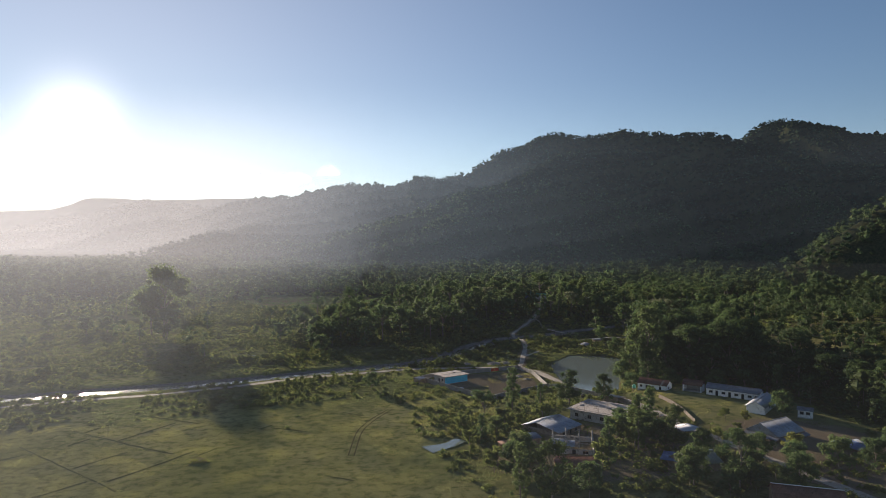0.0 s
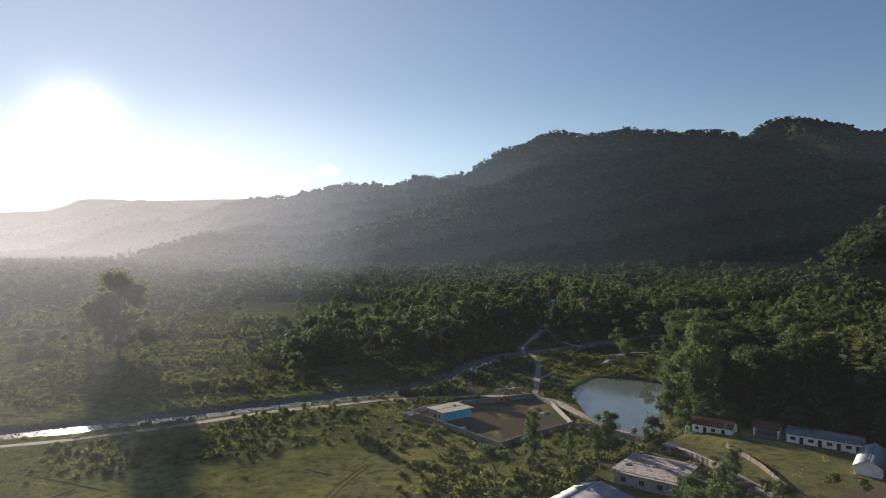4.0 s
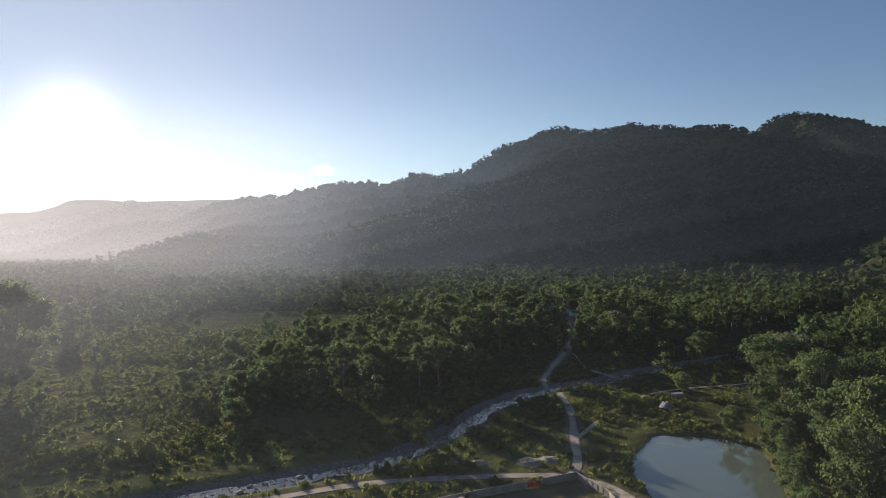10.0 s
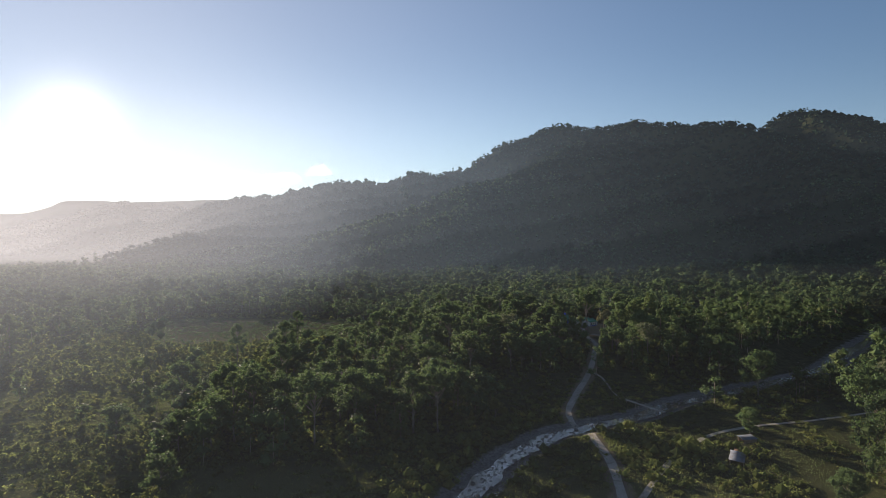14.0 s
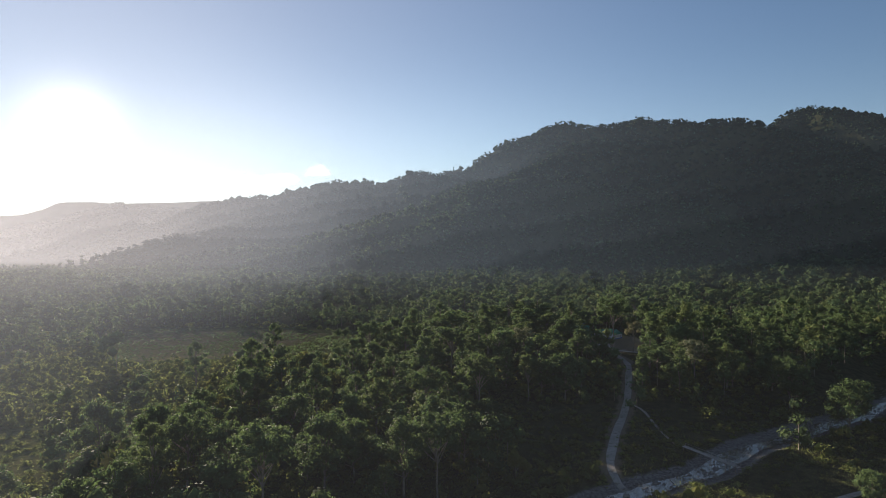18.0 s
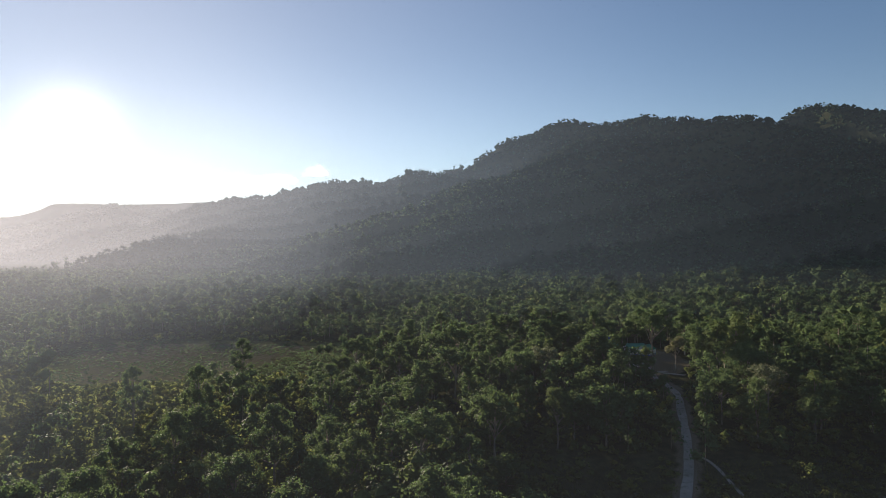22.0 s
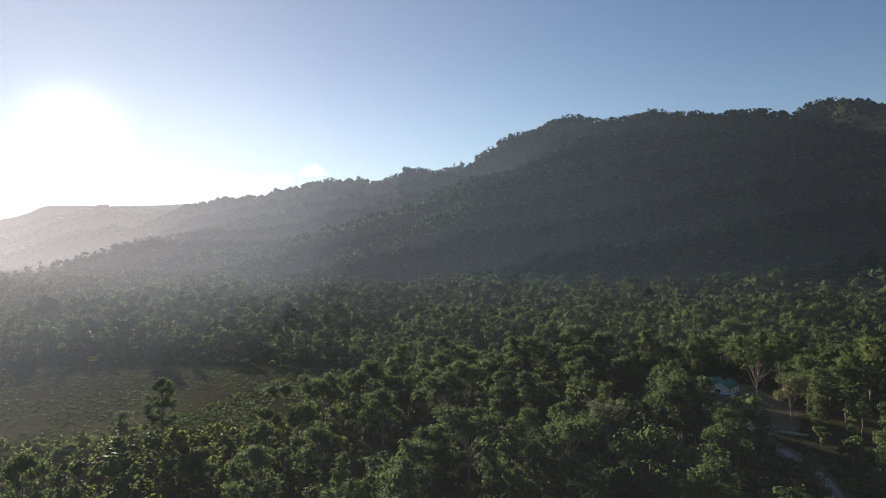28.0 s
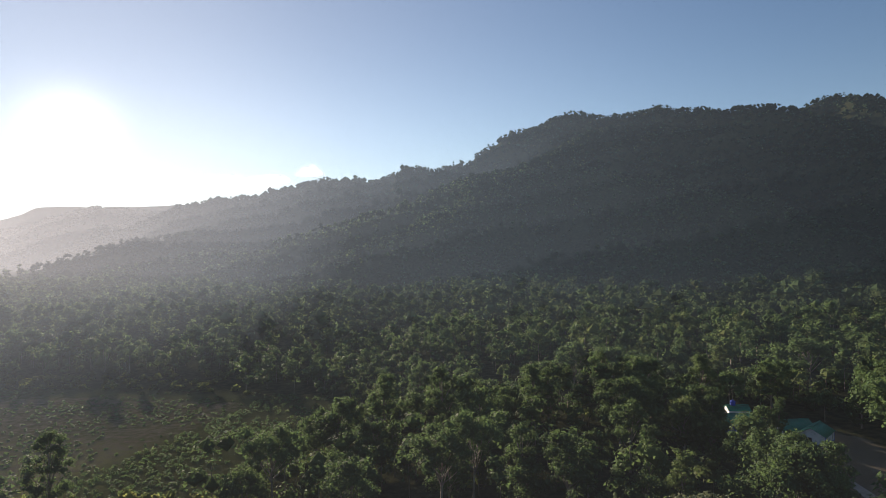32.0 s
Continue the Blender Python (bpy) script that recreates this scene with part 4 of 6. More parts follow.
def grass():
    """Tufts over the meadow, thin blades that the low sun shines through."""
    rng = np.random.default_rng(51)
    x, y = jittered(-170, 130, 145, 315, 0.27, rng)
    lawn = ((y - 0.42 * x < 272) & (x < 20)) | ((inside(x, y, SCHOOL) < 0) & (fbm(x, y, 1 / 10, 2, 33) > 0.2)) | ((inside(x, y, YARD) < -1) & (fbm(x, y, 1 / 12, 2, 31) > 0))
    keep = lawn & in_sight(x, y, 5) & (rng.random(len(x)) < 0.62 + 0.7 * fbm(x, y, 1 / 9, 3, 23)) & free_of(x, y, 2.0, 6, 1, -40)
    x, y = x[keep], y[keep]
    n = len(x)
    a = rng.uniform(0, 6.283, n)
    h = rng.uniform(0.07, 0.26, n) * (0.9 + 0.9 * fbm(x, y, 1 / 7, 3, 29))
    w = rng.uniform(0.05, 0.13, n)
    z = height(x, y) - 0.03
    u, t = np.cos(a) * w, np.sin(a) * w
    v = np.stack([np.stack([x - u, y - t, z], 1), np.stack([x + u, y + t, z], 1), np.stack([x + t * 0.6, y - u * 0.6, z + h], 1)], 1).reshape(-1, 3)
    tagged(new("grass", quick_mesh("grass", v, np.arange(3 * n).reshape(n, 3), GRASS, {"tint": np.repeat(rng.random(n), 3)})),
           "short sunlit pasture grass in tufts", "grass", kind="stuff")


def undergrowth():
    """Low herbs and tall grass over the rough ground round the river and the pond."""
    rng = np.random.default_rng(53)
    x, y = jittered(-230, 190, 165, 500, 0.66, rng)
    keep = ~((y - 0.42 * x < 262) & (x < -5)) & in_sight(x, y, 5) & (np.abs(x) < 0.75 * (y - 60)) & (rng.random(len(x)) < np.where((x < -60) & (y > 290), 0.35, 0.7) + 0.5 * fbm(x, y, 1 / 14, 3, 37))
    keep &= free_of(x, y, 2.0, 6.5, 0.8, 0.4) & (woods(x, y) < 0.85)
    x, y = x[keep], y[keep]
    n = len(x)
    h = rng.uniform(0.15, 0.5, n) * (1.0 + 0.7 * fbm(x, y, 1 / 11, 2, 39))
    a, b = rng.uniform(0, 6.283, n), rng.uniform(0, 6.283, n)
    w = rng.uniform(0.08, 0.19, n)
    z = height(x, y) - 0.05
    u, t = np.cos(a) * w, np.sin(a) * w
    v = np.stack([np.stack([x - u, y - t, z], 1), np.stack([x + u, y + t, z + 0.3 * h], 1), np.stack([x + np.cos(b) * w, y + np.sin(b) * w, z + h], 1)], 1).reshape(-1, 3)
    tone = 0.5 + 0.5 * fbm(x, y, 1 / 20, 2, 43)
    tagged(new("undergrowth", quick_mesh("undergrowth", v, np.arange(3 * n).reshape(n, 3), LEAF_SCRUB, {"tint": np.repeat(tone, 3)})),
           "tall grass and herbs on rough ground", "grass", kind="stuff")


mid_woods()
far_woods()
undergrowth()
scrub()
grass()

# ---- buildings ----
CONCRETE = surface("concrete", (0.30, 0.29, 0.27), (0.44, 0.43, 0.40), 0.35, 5, 0.9, stain=(0.17, 0.165, 0.155))
ROOF_SLAB = surface("roof_slab", (0.24, 0.22, 0.20), (0.40, 0.37, 0.34), 0.3, 3, 0.9, bump=0.4, stain=(0.12, 0.105, 0.09))
PANEL = surface("wall_panel", (0.17, 0.165, 0.155), (0.27, 0.26, 0.245), 0.5, 5, 0.9, stain=(0.2, 0.19, 0.17))
TEAL = surface("turquoise_paint", (0.05, 0.42, 0.60), (0.07, 0.50, 0.68), 0.4, 6, 0.7, bump=0.15)
WHITE = surface("whitewash", (0.66, 0.67, 0.66), (0.80, 0.80, 0.78), 0.4, 6, 0.8, bump=0.15, stain=(0.5, 0.49, 0.45))
BLUE_PAINT = surface("blue_paint", (0.03, 0.06, 0.34), (0.05, 0.09, 0.45), 0.5, 6, 0.6, bump=0.1)
TIN = surface("grey_tin", (0.20, 0.225, 0.26), (0.36, 0.395, 0.44), 0.5, 4, 0.42, 0.65, 0.15, stain=(0.26, 0.24, 0.22))
TIN_DARK = surface("dark_tin", (0.11, 0.125, 0.15), (0.21, 0.235, 0.27), 0.5, 4, 0.5, 0.55, 0.15, stain=(0.15, 0.13, 0.11))
TIN_RUST = surface("rusty_tin", (0.10, 0.055, 0.042), (0.17, 0.095, 0.07), 0.6, 5, 0.75, 0.2, 0.2, stain=(0.09, 0.05, 0.035))
TIN_GREEN = surface("green_tin", (0.02, 0.16, 0.10), (0.04, 0.23, 0.15), 0.4, 4, 0.5, 0.1, 0.1)
MOSS_TIN = surface("olive_tin", (0.16, 0.17, 0.14), (0.25, 0.26, 0.21), 0.5, 4, 0.65, 0.2, 0.15)
WOOD = surface("weathered_timber", (0.16, 0.12, 0.09), (0.32, 0.26, 0.20), 0.9, 9, 0.85)
TIMBER_PALE = surface("pale_timber", (0.24, 0.22, 0.19), (0.38, 0.35, 0.31), 0.9, 9, 0.85)
BRICK = surface("mud_brick", (0.14, 0.085, 0.062), (0.22, 0.14, 0.10), 0.8, 7, 0.9)
OLD_WALL = surface("old_wall", (0.11, 0.095, 0.08), (0.18, 0.155, 0.13), 0.7, 6, 0.9, stain=(0.12, 0.105, 0.085))
RED_PAINT = surface("red_paint", (0.26, 0.03, 0.02), (0.36, 0.05, 0.03), 0.6, 6, 0.6)
DARK = surface("dark_opening", (0.012, 0.013, 0.015), (0.03, 0.03, 0.032), 0.8, 5, 0.35)
STONE = surface("river_stone", (0.08, 0.078, 0.072), (0.24, 0.23, 0.215), 0.7, 6, 0.85)
RUBBLE = surface("rubble", (0.12, 0.115, 0.10), (0.24, 0.225, 0.20), 0.8, 4, 0.95, bump=0.6, depth=0.1)
BLUE_TARP = surface("blue_sheet", (0.06, 0.10, 0.20), (0.11, 0.16, 0.28), 0.7, 5, 0.5)
PALE_SHEET = surface("pale_sheet", (0.34, 0.35, 0.37), (0.52, 0.53, 0.55), 0.7, 5, 0.5)
PLASTIC_GREEN = surface("green_plastic", (0.05, 0.22, 0.17), (0.07, 0.28, 0.22), 0.8, 6, 0.45, bump=0.05)
PLASTIC_BLACK = surface("black_plastic", (0.02, 0.02, 0.022), (0.04, 0.04, 0.042), 0.8, 6, 0.45, bump=0.05)


def part(name, bm, material, parent, label=""):
    """Links a bmesh as one mesh object under a thing or a part."""
    me = bpy.data.meshes.new(name)
    bm.to_mesh(me)
    bm.free()
    me.materials.append(material)
    ob = new(name, me)
    ob.parent = parent
    if label:
        ob["label"] = label
    return ob


def thing(name, x, y, z, turn, label, category, group=""):
    e = new(name)
    e.matrix_basis = pose(x, y, z, 0, 0, turn)
    return tagged(e, label, category, group)


def block(x0, x1, y0, y1, z0, z1, bevel=0.02):
    bm = bmesh.new()
    bmesh.ops.create_cube(bm, size=1)
    for v in bm.verts:
        v.co = Vector((x0 + (v.co.x + 0.5) * (x1 - x0), y0 + (v.co.y + 0.5) * (y1 - y0), z0 + (v.co.z + 0.5) * (z1 - z0)))
    if bevel:
        bmesh.ops.bevel(bm, geom=bm.edges[:], offset=bevel, segments=1, affect="EDGES")
    return bm


def beam(a, b, w, h=None):
    """A squared bar between two points."""
    h = h or w
    a, b = Vector(a), Vector(b)
    bm = block(-w / 2, w / 2, -h / 2, h / 2, 0, (b - a).length, min(w, h) * 0.12)
    bmesh.ops.transform(bm, matrix=Matrix.Translation(a) @ (b - a).to_track_quat("Z", "Y").to_matrix().to_4x4(), verts=bm.verts)
    return bm


def rod(a, b, r0, r1, sides=8):
    a, b = Vector(a), Vector(b)
    bm = bmesh.new()
    bmesh.ops.create_cone(bm, cap_ends=True, segments=sides, radius1=r0, radius2=r1, depth=(b - a).length)
    bmesh.ops.transform(bm, matrix=Matrix.Translation((a + b) / 2) @ (b - a).to_track_quat("Z", "Y").to_matrix().to_4x4(), verts=bm.verts)
    return bm


def wall_mesh(length, tall, thick, holes, gable=0.0):
    """A wall along x from 0, standing on z = 0, with openings right through it, and a gable's triangle on top."""
    bm = bmesh.new()
    us = sorted({0, length, *[u for h in holes for u in h[:2]]})
    for u0, u1 in zip(us[:-1], us[1:]):
        cuts = sorted((h[2], h[3]) for h in holes if h[0] <= u0 and h[1] >= u1)
        z = 0
        for c0, c1 in cuts + [(tall, tall)]:
            if c0 > z:
                b = block(u0, u1, -thick / 2, thick / 2, z, c0, 0)
                me = bpy.data.meshes.new("piece")
                b.to_mesh(me)
                b.free()
                bm.from_mesh(me)
                bpy.data.meshes.remove(me)
            z = c1
    if gable:
        p = [bm.verts.new((u, s * thick / 2, z)) for s in (-1, 1) for u, z in ((0, tall), (length, tall), (length / 2, tall + gable))]
        for f in ((0, 1, 2), (5, 4, 3), (0, 2, 5, 3), (1, 4, 5, 2)):
            bm.faces.new([p[i] for i in f])
    bmesh.ops.remove_doubles(bm, verts=bm.verts, dist=0.0005)
    return bm


def wall(parent, a, b, z, tall, mat, holes=(), thick=0.2, gable=0.0, label=""):
    """A wall of a house from a to b in plan, with windows and doors in its openings."""
    a, b = Vector((*a, z)), Vector((*b, z))
    d = b - a
    turn = math.degrees(math.atan2(d.y, d.x))
    w = part("wall", wall_mesh(d.length, tall, thick, holes, gable), mat, parent, label)
    w.matrix_basis = pose(*a, 0, 0, turn)
    for u0, u1, z0, z1 in holes:
        kind = "door" if z0 < 0.1 else "window"
        p = part(kind, block(u0 + 0.04, u1 - 0.04, 0.0, 0.05, z0 + 0.04, z1 - 0.04, 0.01), DARK, parent)
        p.matrix_basis = w.matrix_basis.copy()
        part("frame", beam((u0 + 0.04, -0.02, z1 - 0.05), (u1 - 0.04, -0.02, z1 - 0.05), 0.08), WOOD, p)
        if kind == "window":
            part("sill", block(u0 - 0.06, u1 + 0.06, -thick / 2 - 0.06, 0.0, z0 - 0.06, z0 + 0.005, 0.01), CONCRETE, p)
            part("bar", beam(((u0 + u1) / 2, -0.02, z0 + 0.04), ((u0 + u1) / 2, -0.02, z1 - 0.05), 0.05), WOOD, p)
    return w


def sheet_mesh(width, length, waves):
    """One corrugated roofing sheet: width along x, length up the slope along y."""
    n = waves * 4
    top = [(width * i / n, 0, 0.028 * math.sin(2 * math.pi * waves * i / n)) for i in range(n + 1)]
    v = [(x, y, z) for y in (0, length) for x, _, z in top] + [(x, y, z - 0.02) for y in (0, length) for x, _, z in top]
    k = n + 1
    f = [(i, i + 1, k + i + 1, k + i) for i in range(n)] + [(2 * k + i + 1, 2 * k + i, 3 * k + i, 3 * k + i + 1) for i in range(n)]
    f += [(i + 1, i, 2 * k + i, 2 * k + i + 1) for i in range(n)] + [(k + i, k + i + 1, 3 * k + i + 1, 3 * k + i) for i in range(n)]
    return v, f


SHEETS = {}
ROOF_RNG = random.Random(5)


def roof_plane(parent, origin, along, up, mat, width=0.95, missing=0.0, name="roof"):
    """A roof slope made of corrugated sheets side by side. origin: the eave's start; along and up: vectors of its edges."""
    origin, along, up = Vector(origin), Vector(along), Vector(up)
    count = max(1, round(along.length / width))
    w = along.length / count
    key = (round(w, 2), round(up.length, 2), mat.name)
    if key not in SHEETS:
        v, f = sheet_mesh(w * 1.02, up.length, 3)
        SHEETS[key] = quick_mesh("sheet", v, f, mat, smooth=True)
    x, n = along.normalized(), along.cross(up).normalized()
    y = n.cross(x)
    base = Matrix((x, y, n)).transposed().to_4x4()
    base.translation = origin
    holder = part(name, block(0, along.length, 0.05, up.length - 0.05, -0.09, -0.045, 0), mat if missing == 0 else WOOD, parent)
    holder.matrix_basis = base
    for i in range(count):
        if ROOF_RNG.random() < missing:
            continue
        s = new("sheet", SHEETS[key])
        s.parent = holder
        s.matrix_basis = pose(i * w, ROOF_RNG.uniform(-0.03, 0.03), ROOF_RNG.uniform(0.0, 0.02), ROOF_RNG.uniform(-0.2, 0.2), 0, ROOF_RNG.uniform(-0.3, 0.3))
    return holder


def gable_roof(parent, x0, x1, y0, y1, eave, rise, mat, over=0.4, missing=0.0, ridge=None, cap=None):
    """Two slopes with the ridge along x at y = ridge."""
    ridge = (y0 + y1) / 2 if ridge is None else ridge
    drop0, drop1 = rise / (ridge - y0) * over, rise / (y1 - ridge) * over
    length = x1 - x0 + 2 * over
    roof_plane(parent, (x0 - over, y0 - over, eave - drop0 + 0.12), (length, 0, 0), (0, ridge - y0 + over, rise + drop0), mat, missing=missing)
    roof_plane(parent, (x1 + over, y1 + over, eave - drop1 + 0.12), (-length, 0, 0), (0, ridge - y1 - over, rise + drop1), mat, missing=missing)
    part("ridge_cap", beam((x0 - over, ridge, eave + rise + 0.15), (x1 + over, ridge, eave + rise + 0.15), 0.22, 0.1), cap or mat, parent)


def plain_house(name, x, y, z, turn, lx, ly, eave, rise, wall_mat, roof_mat, label, front=(), back=(), left=(), right=(), missing=0.0, ridge=None, cap=None, over=0.4):
    """A gabled house, its ridge along its own x; the front faces its own -y."""
    h = thing(name, x, y, z, turn, label, "house")
    g = rise if ridge is None else 0.0
    wall(h, (0, 0), (lx, 0), 0, eave, wall_mat, front)
    wall(h, (lx, ly), (0, ly), 0, eave, wall_mat, back)
    wall(h, (lx, 0.1), (lx, ly - 0.1), 0, eave, wall_mat, right, gable=g)
    wall(h, (0, ly - 0.1), (0, 0.1), 0, eave, wall_mat, left, gable=g)
    part("plinth", block(-0.15, lx + 0.15, -0.15, ly + 0.15, -0.8, 0.06), CONCRETE, h)
    gable_roof(h, 0, lx, 0, ly, eave, rise, roof_mat, over, missing, ridge, cap)
    return h


def teal_store():
    """The flat-roofed store with one turquoise wall, in the walled yard."""
    h = thing("store_building", 1.1, 283.1, 0.2, 35.5, "flat-roofed store with turquoise front wall and grey sides", "building")
    wall(h, (0, 0), (12.2, 0), 0, 3.1, TEAL, label="bright turquoise painted wall")
    wall(h, (12.2, 0.1), (12.2, 8.6), 0, 3.1, CONCRETE)
    wall(h, (12.2, 8.7), (0, 8.7), 0, 3.1, CONCRETE)
    wall(h, (0, 8.6), (0, 0.1), 0, 3.1, CONCRETE, [(3.2, 4.2, 0.0, 2.1), (5.6, 6.9, 1.0, 2.1)])
    for x in (0, 4.05, 8.1, 12.2):
        part("pilaster", block(x - 0.15, x + 0.15, -0.16, 0.02, 0, 3.1), TEAL, h)
    for y in (2.9, 5.8):
        part("pilaster", block(-0.16, 0.02, y - 0.15, y + 0.15, 0, 3.1), CONCRETE, h)
    part("roof", block(-0.9, 13.1, -0.9, 9.5, 3.12, 3.34, 0.04), ROOF_SLAB, h, "stained grey concrete roof slab")
    part("roof_beam", block(5.9, 6.2, -0.88, 9.48, 3.335, 3.42, 0.02), ROOF_SLAB, h)
    part("roof_beam", block(-0.88, 13.08, 4.2, 4.5, 3.33, 3.41, 0.02), ROOF_SLAB, h)
    part("plinth", block(-0.3, 12.5, -0.3, 9.0, -0.6, 0.08), CONCRETE, h)
    part("tank_hatch", block(8.6, 9.6, 5.4, 6.2, 3.34, 3.52, 0.03), DARK, h)


def boundary_wall(name, line, tall, label, gate=None, mat=None):
    """Precast concrete panels between posts; it steps with the ground."""
    w = thing(name, *line[0], ground_at(*line[0]), 0, label, "wall")
    base = Vector((*line[0], ground_at(*line[0])))
    meshes = {}

    def shared(kind, key, make):
        if (kind, key) not in meshes:
            ob = part(kind, make(), mat or (PANEL if kind != "coping" else CONCRETE), w)
            meshes[(kind, key)] = ob.data
            return ob
        ob = new(kind, meshes[(kind, key)])
        ob.parent = w
        return ob

    for a, b in zip(line[:-1], line[1:]):
        a, b = Vector((*a, 0)), Vector((*b, 0))
        n = max(1, round((b - a).length / 2.3))
        turn = math.degrees(math.atan2(b.y - a.y, b.x - a.x))
        step_len = (b - a).length / n
        for i in range(n):
            p = a.lerp(b, i / n)
            q = a.lerp(b, (i + 0.5) / n)
            z = ground_at(q.x, q.y)
            if gate and (q - Vector((*gate, 0))).length < 2.4:
                leaf = part("gate", block(0.1, step_len - 0.1, -0.04, 0.04, 0.15, tall * 0.8), RED_PAINT, w, "red sheet-metal gate")
                leaf.matrix_basis = pose(p.x - base.x, p.y - base.y, z - base.z, 0, 0, turn)
                continue
            m = pose(p.x - base.x, p.y - base.y, z - base.z, ROOF_RNG.uniform(-0.8, 0.8), 0, turn)
            shared("panel", round(step_len, 2), lambda: block(0.08, step_len - 0.08, -0.05, 0.05, -0.5, tall, 0.015)).matrix_basis = m
            shared("coping", round(step_len, 2), lambda: block(0.0, step_len, -0.09, 0.09, tall, tall + 0.08, 0.015)).matrix_basis = m
            shared("post", 0, lambda: block(-0.12, 0.12, -0.13, 0.13, -0.5, tall + 0.16, 0.02)).matrix_basis = m
    return w


def flat_roof_house():
    """Unfinished concrete house with starter bars on its roof slab."""
    h = thing("concrete_house", 43.7, 216.2, 3.2, -38, "unfinished grey concrete house with flat stained roof", "house")
    wins = [(1.6, 2.9, 0.95, 2.2), (6.2, 7.5, 0.95, 2.2), (10.6, 12.0, 0.95, 2.2)]
    wall(h, (0, 0), (14.8, 0), 0, 3.2, CONCRETE, wins)
    wall(h, (14.8, 0.1), (14.8, 15.0), 0, 3.2, CONCRETE, [(2.0, 3.4, 0.95, 2.2), (6.5, 7.5, 0.0, 2.1), (10.2, 11.6, 0.95, 2.2)])
    wall(h, (14.8, 15.1), (0, 15.1), 0, 3.2, CONCRETE)
    wall(h, (0, 15.0), (0, 0.1), 0, 3.2, CONCRETE, [(5.0, 6.4, 0.95, 2.2)])
    part("roof", block(-1.1, 15.9, -1.1, 16.2, 3.22, 3.42, 0.04), ROOF_SLAB, h, "rain-stained concrete roof slab")
    for y in (0.2, 7.6, 15.0):
        part("roof_beam", block(-1.0, 15.8, y - 0.12, y + 0.12, 3.415, 3.52, 0.02), ROOF_SLAB, h)
    for x in (0.2, 5, 10, 14.7):
        for y in (0.2, 7.6, 15.0):
            part("starter_bar", rod((x, y, 3.3), (x + 0.08, y, 5.1), 0.05, 0.03, 6), WOOD, h)
    for x in (0.1, 5, 9.4, 14.7):
        part("column", block(x - 0.16, x + 0.16, -0.14, 0.14, 0, 3.2), CONCRETE, h)
    part("plinth", block(-0.25, 15.05, -0.25, 15.35, -1.0, 0.1), CONCRETE, h)
    for x in (1.0, 7.0, 12.5):
        part("rubble_heap", heap(x, 5.5 + x * 0.4, 3.42, 1.3, 0.3, int(x)), ROOF_SLAB, h)


def heap(x, y, z, r, tall, seed, rings=5, seg=12):
    """A low rounded mound with an uneven outline."""
    rng = random.Random(seed)
    bm = bmesh.new()
    top = bm.verts.new((x, y, z + tall))
    prev = None
    for k in range(1, rings + 1):
        e = k / rings
        row = [bm.verts.new((x + math.cos(2 * math.pi * i / seg) * r * e * rng.uniform(0.85, 1.15), y + math.sin(2 * math.pi * i / seg) * r * e * rng.uniform(0.85, 1.15),
                             z - 0.1 * (k == rings) + tall * (1 - e * e) * rng.uniform(0.75, 1.1))) for i in range(seg)]
        for i in range(seg):
            j = (i + 1) % seg
            bm.faces.new((top, row[i], row[j]) if prev is None else (prev[i], row[i], row[j], prev[j]))
        prev = row
    return bm


def mound(x, y, r, tall, mat, label, seed):
    z = ground_at(x, y)
    bm = heap(0, 0, 0, r, tall, seed)
    me = bpy.data.meshes.new("gravel_heap")
    bm.to_mesh(me)
    bm.free()
    me.materials.append(mat)
    ob = new("gravel_heap", me)
    ob.matrix_basis = pose(x, y, z - 0.05)
    tagged(ob, label, "heap")


def truss_shed():
    """House under construction: low block walls and bare roof trusses."""
    h = thing("roofless_house", 30.5, 179, 3.0, -12, "unroofed block house with bare timber trusses", "house")
    wall(h, (0, 0), (12, 0), 0, 2.0, CONCRETE, [(2, 3.4, 0.7, 1.6), (6, 7, 0.0, 1.9), (9, 10.4, 0.7, 1.6)])
    wall(h, (12, 0.1), (12, 12), 0, 2.0, CONCRETE)
    wall(h, (12, 12.1), (0, 12.1), 0, 2.0, CONCRETE)
    wall(h, (0, 12), (0, 0.1), 0, 2.0, CONCRETE)
    for x in (0.4, 4.1, 7.9, 11.6):
        t = part("truss", beam((x, -0.3, 2.1), (x, 12.4, 2.1), 0.2), TIMBER_PALE, h)
        part("rafter", beam((x, -0.3, 2.1), (x, 8.0, 5.4), 0.24), TIMBER_PALE, t)
        part("rafter", beam((x, 12.4, 2.1), (x, 8.0, 5.4), 0.2), TIMBER_PALE, t)
        part("strut", beam((x, 8.0, 2.1), (x, 8.0, 5.3), 0.16), TIMBER_PALE, t)
        part("strut", beam((x, 4.0, 2.1), (x, 8.0, 5.2), 0.12), TIMBER_PALE, t)
    for y, z in ((2, 3.05), (5, 4.25)):
        part("purlin", beam((0, y, z), (12, y, z), 0.1), TIMBER_PALE, h)
    roof_plane(h, (0.3, 0.6, 2.3), (3.4, 0, 0), (0, 3.2, 1.27), TIN, 0.85, 0.35)
    roof_plane(h, (4.4, 1.0, 2.3), (3.2, 0, 0), (0, 2.6, 1.04), TIN, 0.85, 0.45)
    part("floor_slab", block(-0.2, 12.2, -0.2, 12.3, -0.8, 0.05), CONCRETE, h)


